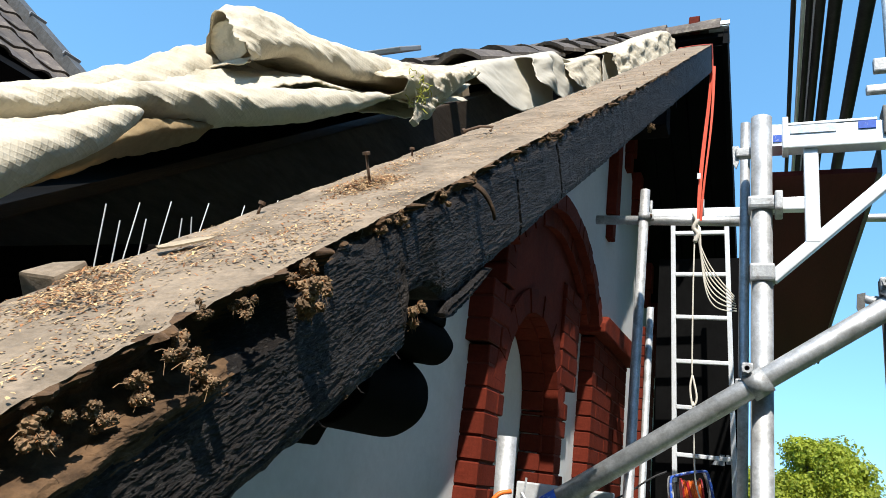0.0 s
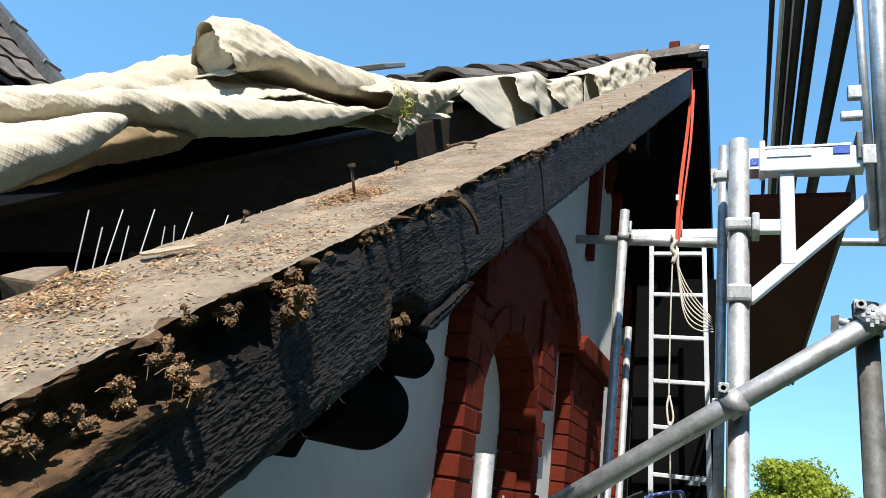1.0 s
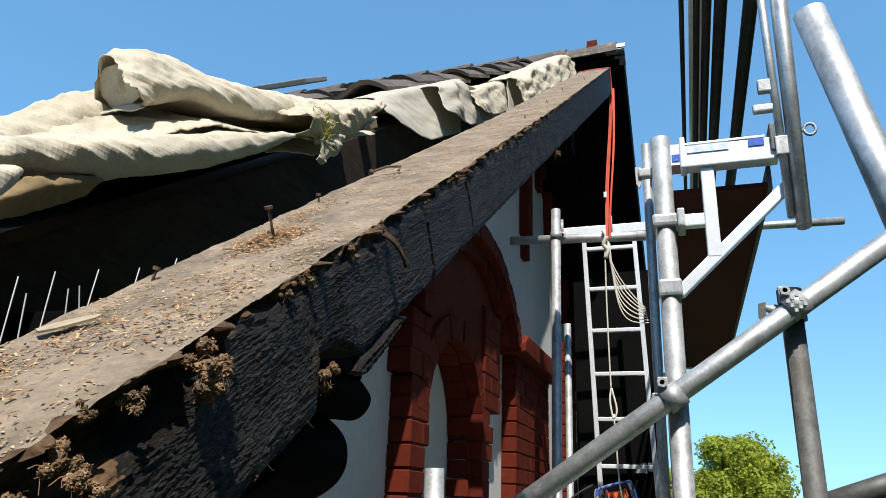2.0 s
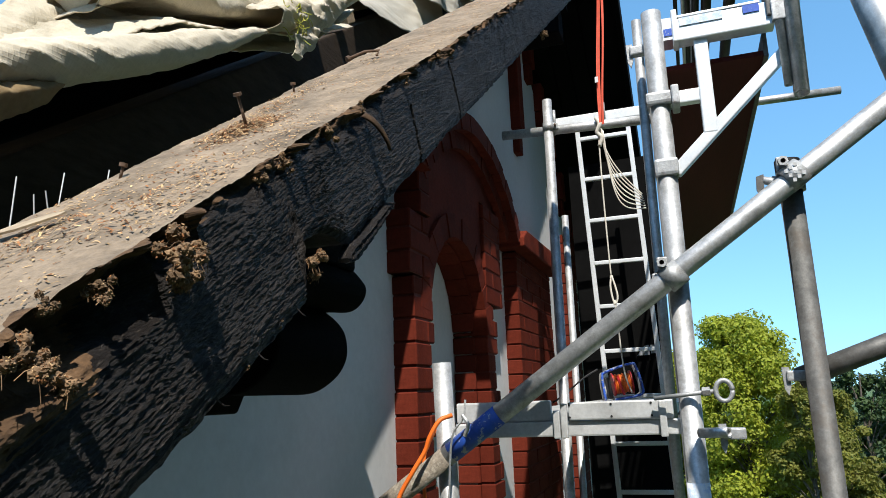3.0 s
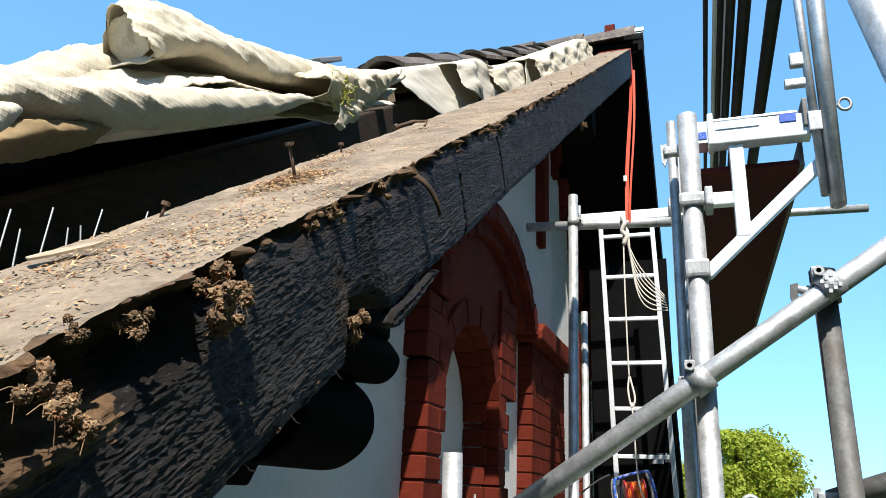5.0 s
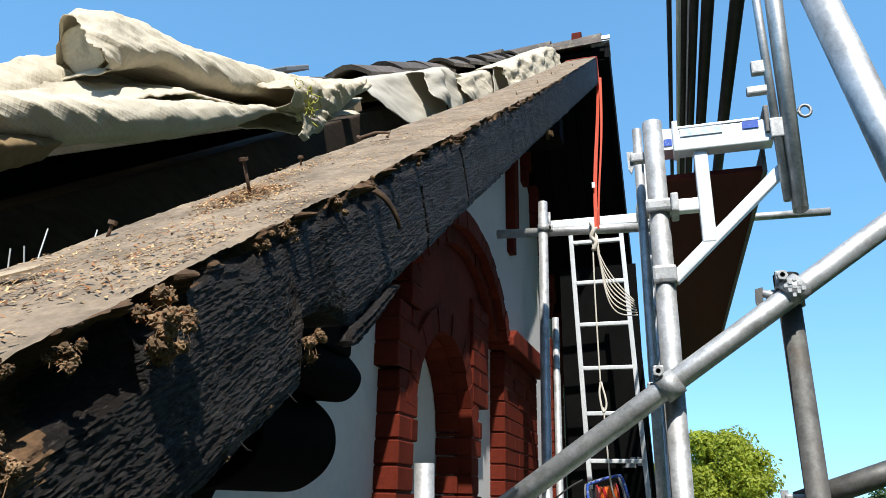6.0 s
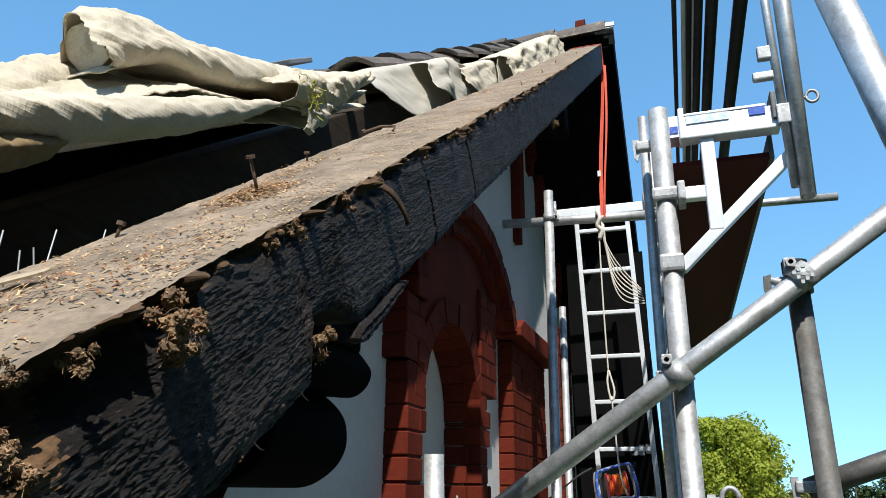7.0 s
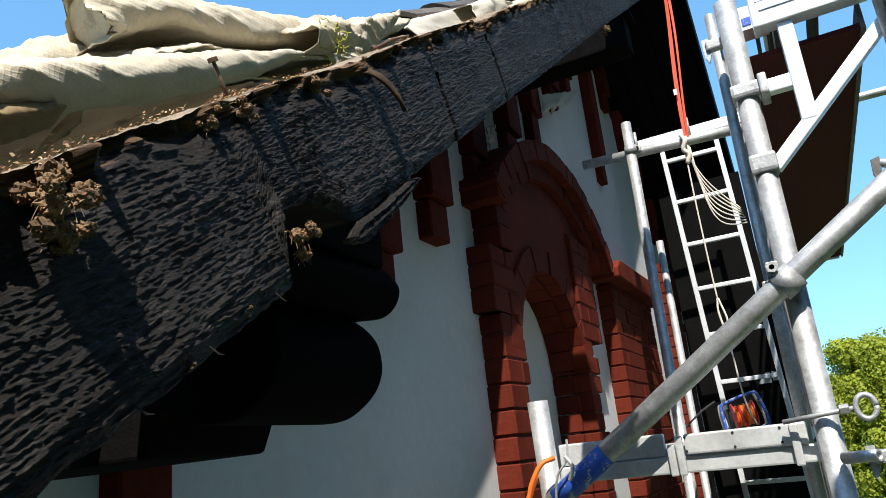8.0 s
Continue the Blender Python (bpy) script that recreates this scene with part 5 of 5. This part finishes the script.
    ld = link("extension_lead", rod(smooth_path([(-0.613, 1.750, 7.937), (-0.637, 1.760, 7.897), (-0.648, 1.760, 7.863), (-0.649, 1.760, 7.751)], 5), 0.005, 8), M_ORANGE, smooth=True)
    tagged(ld, "orange extension lead behind the diagonal tube", "cable")


build_scaffold()


def build_ladder():
    root = empty("ladder", "aluminium ladder standing between the platforms", "ladder", (-0.35, 4.6, 7.4))
    L = lambda z: -0.507 - 0.034 * (z - 8.14)
    R = lambda z: -0.183 - 0.035 * (z - 8.18)
    for f in (L, R):
        bm = bmesh.new()
        a, b = Vector((f(6.0), 4.6, 6.0)), Vector((f(9.70), 4.6, 9.70))
        add_box(bm, (-0.012, -0.014, 0), (0.012, 0.014, (b - a).length), 0.003, Matrix.Translation(a) @ (b - a).to_track_quat("Z", "Y").to_matrix().to_4x4() @ Matrix.Rotation(math.pi, 4, "Z"))
        under(link("stile", bm, M_ALU), root)
    for k in range(12):
        z = 8.805 + 0.276 * (k - 9) + 0.276
        under(link("rung", box((L(z) + 0.012, 4.586, z - 0.012), (R(z) - 0.012, 4.614, z + 0.012), 0.004), M_ALU), root)
    # black sheet, its colour deepened further to hide the light on it
    ban = link("black_tarpaulin", box((-0.70, 5.05, 7.0), (-0.17, 5.06, 9.6)), M_SHADEBLACK)
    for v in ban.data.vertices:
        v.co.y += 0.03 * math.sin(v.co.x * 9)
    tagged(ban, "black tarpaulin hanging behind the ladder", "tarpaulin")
    mk = bmesh.new()
    add_box(mk, (-0.335, 5.0, 8.235), (-0.255, 5.004, 8.30))
    pr = link("printed_mark", mk, M_TRIM)
    for k, v in enumerate(pr.data.vertices):
        if v.co.z > 8.27 and v.co.x < -0.3:
            v.co.x += 0.055
    tagged(pr, "pale printed mark on the black tarpaulin", "print")
    pr2 = link("printed_mark", box((-0.245, 5.0, 8.245), (-0.215, 5.004, 8.30)), M_TRIM)
    tagged(pr2, "small pale printed mark on the black tarpaulin", "print")


build_ladder()


def build_strap_and_ropes():
    st = empty("lashing_strap", "red lashing strap tied round the rafter end", "strap", (-0.27, 2.85, 9.7))
    s = 3.34
    f = (s - 1.4) / 2
    xb, xf, tp, bt = BX0 - 0.028, BX1 - 0.006, beam_top(s) + 0.003, -0.182
    for ds in (-0.02, 0.012):
        loop = [(xb, s + ds, bt), (xb, s + ds, tp), ((xb + xf) / 2, s + ds + 0.01, tp + 0.002), (xf, s + ds, tp), (xf, s + ds + 0.02, (tp + bt) / 2), (xf, s + ds, bt), ((xf + xb) / 2, s + ds, bt - 0.003), (xb, s + ds, bt)]
        bm = bmesh.new()
        vs = [[bm.verts.new(roof_pt(x, q + e, n)) for e in (0, 0.022)] for x, q, n in loop]
        for a, b in zip(vs, vs[1:]):
            bm.faces.new((a[0], a[1], b[1], b[0]))
        ob = under(link("loop", bm, M_STRAP), st)
        ob.modifiers.new("thickness", "SOLIDIFY").thickness = 0.002
    top = roof_pt(xf + 0.004, s + 0.02, bt + 0.03)
    for k, (dx, end) in enumerate(((0.0, (-0.240, 2.90, 9.082)), (-0.014, (-0.254, 2.91, 9.095)))):
        bm = bmesh.new()
        a, b = top + Vector((dx, 0, 0)), Vector(end)
        vs = []
        for i in range(13):
            t = i / 12
            p = a.lerp(b, t) + Vector((0.006 * math.sin(t * 5 + k), 0, -0.006 * math.sin(math.pi * t)))
            tw = 0.5 + 0.9 * t + k
            w = Vector((0.75 + 0.25 * math.cos(3 * tw), 0.25 * math.sin(3 * tw), 0)) * 0.0075
            vs.append((bm.verts.new(p - w), bm.verts.new(p + w)))
        for p, q in zip(vs, vs[1:]):
            bm.faces.new((p[0], p[1], q[1], q[0]))
        ob = under(link("webbing", bm, M_STRAP), st)
        ob.modifiers.new("thickness", "SOLIDIFY").thickness = 0.002
    under(link("label_tag", box((-0.262, 2.882, 9.26), (-0.249, 2.884, 9.285)), M_ALU), st)
    rp = empty("rope", "pale rope coiled and hung from the transom", "rope", (-0.32, 3.72, 9.3))
    for k in range(7):
        e = (-0.148, 3.620, 8.959)
        a = Vector((-0.330 + 0.004 * k, 3.575, 9.335 - 0.006 * k))
        b = Vector(e) + Vector((0.002 * k, 0, -0.012 * k))
        sag = 0.01 + 0.026 * k
        pts = [a.lerp(b, t) + Vector((-0.035 * math.sin(math.pi * t), 0, -sag * math.sin(math.pi * t ** 0.8))) for t in (i / 10 for i in range(11))]
        under(link("coil_strand", rod(smooth_path(pts, 3), 0.0032, 6), M_ROPE, smooth=True), rp)
    under(link("knot", rod(smooth_path([(-0.335, 3.57, 9.37), (-0.32, 3.555, 9.33), (-0.335, 3.56, 9.29), (-0.315, 3.565, 9.26), (-0.33, 3.57, 9.22)], 5), 0.011, 8), M_ROPE, smooth=True), rp)
    under(link("hanging_end", rod(smooth_path([(-0.33, 3.57, 9.30), (-0.332, 3.57, 9.0), (-0.330, 3.57, 8.7), (-0.328, 3.575, 8.55)], 5), 0.004, 6), M_ROPE, smooth=True), rp)
    under(link("loop", rod(smooth_path([(-0.328, 3.575, 8.56), (-0.335, 3.57, 8.50), (-0.322, 3.57, 8.42), (-0.305, 3.57, 8.46), (-0.325, 3.57, 8.56)], 5), 0.005, 6), M_ROPE, smooth=True), rp)
    under(link("tail", rod(smooth_path([(-0.32, 3.57, 8.44), (-0.315, 3.575, 8.3), (-0.305, 3.58, 8.1), (-0.28, 3.60, 8.0)], 5), 0.004, 6), M_ROPE, smooth=True), rp)
    # transom plank that carries it
    tp = empty("transom_beam", "silver box transom with small pins", "transom", (-0.3, 3.6, 9.4))
    under(link("box_section", box((-0.56, 3.63, 9.375), (-0.03, 3.68, 9.425), 0.004), M_ALU), tp)
    for x in (-0.555, -0.30, -0.10):
        under(link("pin", rod([(x, 3.625, 9.38), (x, 3.625, 9.47)], 0.008, 8), M_STEEL2, smooth=True), tp)
    rail = scaffold_tube("far_rail", (-0.10, 5.4, 10.02), (0.15, 5.4, 10.06), "thin blue-grey rail in the far bay", r=0.015)
    scaffold_tube("far_rail", (-0.04, 5.4, 9.6), (-0.035, 5.4, 10.03), "thin upright rail in the far bay", r=0.013)


build_strap_and_ropes()


def build_reel():
    root = empty("cable_reel", "blue and red cable reel with orange cable on the platform", "cable reel", (-0.38, 3.88, 7.97))
    c = Vector((-0.375, 3.88, 8.065))
    for dy in (-0.05, 0.05):
        pts = [c + Vector((-0.115, dy, -0.085)), c + Vector((-0.11, dy, 0.055)), c + Vector((-0.075, dy, 0.085)), c + Vector((0.075, dy, 0.11)), c + Vector((0.105, dy, 0.085)), c + Vector((0.12, dy, -0.04)), c + Vector((0.095, dy, -0.085)), c + Vector((-0.06, dy, -0.09))]
        under(link("frame", rod(smooth_path(pts, 4), 0.008, 8), M_BLUE if dy < 0 else M_STEEL2, smooth=True), root)
    for x0, r in ((-0.05, 0.072), (0.062, 0.072)):
        under(link("flange", rod([c + Vector((x0, 0, 0)), c + Vector((x0 + 0.008, 0, 0))], r, 24), M_RED), root)
    under(link("core", rod([c + Vector((-0.045, 0, 0)), c + Vector((0.062, 0, 0))], 0.035, 18), M_BLACK), root)
    for k in range(9):
        x = -0.036 + 0.0115 * k
        pts = [c + Vector((x, (0.052 + 0.004 * (k % 2)) * math.cos(a), (0.052 + 0.004 * (k % 2)) * math.sin(a))) for a in (math.tau * i / 18 for i in range(19))]
        under(link("cable_turn", rod(pts, 0.0065, 6), M_ORANGE, smooth=True), root)
    under(link("socket_plate", box(c + Vector((-0.10, -0.055, -0.08)), c + Vector((-0.065, -0.045, 0.05)), 0.006), M_BLACK), root)
    under(link("handle", rod([c + Vector((-0.02, -0.062, 0.05)), c + Vector((0.0, -0.062, -0.07))], 0.008, 8), M_RED), root)
    tagged(link("power_lead", rod(smooth_path([c + Vector((-0.09, 0, 0.06)), c + Vector((-0.16, -0.02, 0.02)), c + Vector((-0.26, -0.05, -0.06)), c + Vector((-0.32, -0.08, -0.10))], 5), 0.005, 6), M_BLACK, smooth=True),
           "black lead running from the cable reel", "cable")
    root.scale = (0.82, 0.82, 0.82)
    root.location.x += 0.030
    root.rotation_euler = (0, radians(-7), radians(14))


build_reel()

# ---------------------------------------------------------------- trees
def build_tree(name, x, y, top, width, low, leafmat, label, seed, lumps=46, leaves=210, size=0.26, conifer=False):
    rng = random.Random(seed)
    root = empty(name, label, "tree", (x, y, 0), group="trees beyond the site")
    bm = bmesh.new()
    add_rod(bm, smooth_path([(0, 0, 0), (0.1, 0.1, top * 0.3), (-0.1, 0, top * 0.6), (0, 0, top * 0.9)], 4), width * 0.07, 10, [1 - 0.8 * i / 12 for i in range(13)])
    centres = []
    for k in range(lumps):
        u = rng.random()
        z = low + (top - low) * u
        prof = (1 - u) * 0.95 + 0.08 if conifer else math.sqrt(max(0.02, 1 - (2 * (u - 0.42) / 1.22) ** 2))
        a = rng.uniform(0, math.tau)
        rad = width * prof * rng.random() ** 0.5 * 0.95
        centres.append((Vector((rad * math.cos(a), rad * math.sin(a), z - 0.05 * (top - low))), width * rng.uniform(0.20, 0.36)))
    for c, r in centres[::2]:
        add_rod(bm, [(0, 0, max(0.8, c.z * 0.62)), (c.x * 0.5, c.y * 0.5, c.z * 0.86), tuple(c)], width * 0.018, 5, [1, 0.7, 0.3])
    ob = link("trunk", bm, M_TRUNK, root)
    verts, faces = [], []
    for c, r in centres:
        for _ in range(leaves):
            d = Vector((rng.gauss(0, 1), rng.gauss(0, 1), rng.gauss(0, 1))).normalized()
            p = c + Vector((d.x * r, d.y * r, d.z * r * 0.75)) * rng.random() ** 0.35 * rng.uniform(0.8, 1.12)
            nrm = (d + Vector((rng.gauss(0, 0.6), rng.gauss(0, 0.6), rng.gauss(0.3, 0.6)))).normalized()
            u = nrm.orthogonal().normalized()
            w = nrm.cross(u)
            a = rng.uniform(0, math.tau)
            u, w = u * math.cos(a) + w * math.sin(a), w * math.cos(a) - u * math.sin(a)
            h = size * rng.uniform(0.5, 1.1)
            n0 = len(verts)
            verts += [p - u * h * 0.5, p + w * h * 0.32 + nrm * h * 0.1, p + u * h * 0.5, p - w * h * 0.32 + nrm * h * 0.1]
            faces.append((n0, n0 + 1, n0 + 2, n0 + 3))
    me = bpy.data.meshes.new("crown")
    me.from_pydata([tuple(v) for v in verts], [], faces)
    me.materials.append(leafmat)
    cr = new("crown", me)
    cr.parent = root
    return root


build_tree("tree", 2.4, 42, 11.9, 3.2, 1.0, M_LEAF, "broad sunlit deciduous tree in full leaf", 1, 190, 330, 0.25)
build_tree("tree", 4.9, 39, 8.4, 1.6, 1.2, M_LEAF3, "small yellow-green tree in leaf", 2, 70, 260, 0.24)
# trees with M_LEAF2 look shaded through their darker leaf colour
build_tree("tree", 9.9, 52, 9.5, 2.6, 1.0, M_LEAF2, "dark green tree, shade put into its leaf colour", 3, 46, 200, 0.30)
build_tree("tree", 13.6, 54, 9.9, 2.8, 1.0, M_LEAF2, "dark green tree, shade put into its leaf colour", 4, 46, 200, 0.30)
build_tree("tree", 7.2, 47, 7.6, 2.1, 0.8, M_LEAF3, "low yellow-green tree in leaf", 5, 80, 260, 0.25)
build_tree("tree", -1.6, 46, 10.2, 2.9, 1.0, M_LEAF, "leafy green tree behind the scaffold", 6, 110, 280, 0.26)
build_tree("tree", 17.5, 56, 9.6, 2.8, 1.0, M_LEAF2, "dark green tree, shade put into its leaf colour", 7, 40, 180, 0.32)


def build_hedge():
    rng = random.Random(77)
    verts, faces = [], []
    for _ in range(46000):
        x = rng.uniform(-14, 34)
        y = 60 + rng.uniform(-4, 4)
        h = 5.2 + 1.6 * noise.noise((x * 0.25, 0, 0))
        p = Vector((x, y, rng.random() ** 0.8 * h))
        nrm = Vector((rng.gauss(0, 1), rng.gauss(-0.6, 1), rng.gauss(0.4, 1))).normalized()
        u = nrm.orthogonal().normalized()
        w = nrm.cross(u)
        q = rng.uniform(0.2, 0.45)
        n0 = len(verts)
        verts += [tuple(p - u * q), tuple(p + w * q * 0.6), tuple(p + u * q), tuple(p - w * q * 0.6)]
        faces.append((n0, n0 + 1, n0 + 2, n0 + 3))
    me = bpy.data.meshes.new("hedge")
    me.from_pydata(verts, [], faces)
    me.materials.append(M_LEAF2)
    tagged(new("woodland", me), "dense green woodland edge beyond the meadow", "woodland", kind="stuff")


build_hedge()


def build_surround():
    """Unseen leaf screens added beside and behind the site to cut sky light; boards underfoot."""
    rng = random.Random(91)
    verts, faces = [], []
    for k in range(20000):
        if k % 3:
            p = Vector((13 + rng.uniform(-1.5, 1.5), rng.uniform(-18, 24), 0))
        else:
            p = Vector((rng.uniform(-8, 14), -15 + rng.uniform(-1.5, 1.5), 0))
        # the screen at +x is tallest, to block most of the fill
        p.z = rng.random() ** 0.85 * ((25 if k % 3 else 17) + 2.5 * noise.noise((p.x * 0.2, p.y * 0.2, 1)))
        nrm = Vector((rng.gauss(0, 1), rng.gauss(0, 1), rng.gauss(0.4, 1))).normalized()
        u = nrm.orthogonal().normalized()
        w = nrm.cross(u)
        q = rng.uniform(0.3, 0.7)
        n0 = len(verts)
        verts += [tuple(p - u * q), tuple(p + w * q * 0.6), tuple(p + u * q), tuple(p - w * q * 0.6)]
        faces.append((n0, n0 + 1, n0 + 2, n0 + 3))
    me = bpy.data.meshes.new("woodland")
    me.from_pydata(verts, [], faces)
    me.materials.append(M_LEAF2)
    tagged(new("woodland", me), "unseen leaf screen added to block sky light", "woodland", kind="stuff")
    pf = empty("work_platform", "scaffold boards under the working place", "platform", (-0.1, -0.5, 6.2))
    for k in range(4):
        under(link("board", box((-0.60 + 0.30 * k, -2.6, 6.17), (-0.31 + 0.30 * k, 0.55, 6.215), 0.004), M_BOARD), pf)
    for y in (-2.4, 0.4):
        under(link("bearer", tube((-0.62, y, 6.14), (0.62, y, 6.14)), M_STEEL3, smooth=True), pf)
        for x in (-0.58, 0.58):
            under(link("leg", tube((x, y, 0), (x, y, 6.16)), M_STEEL3, smooth=True), pf)


build_surround()
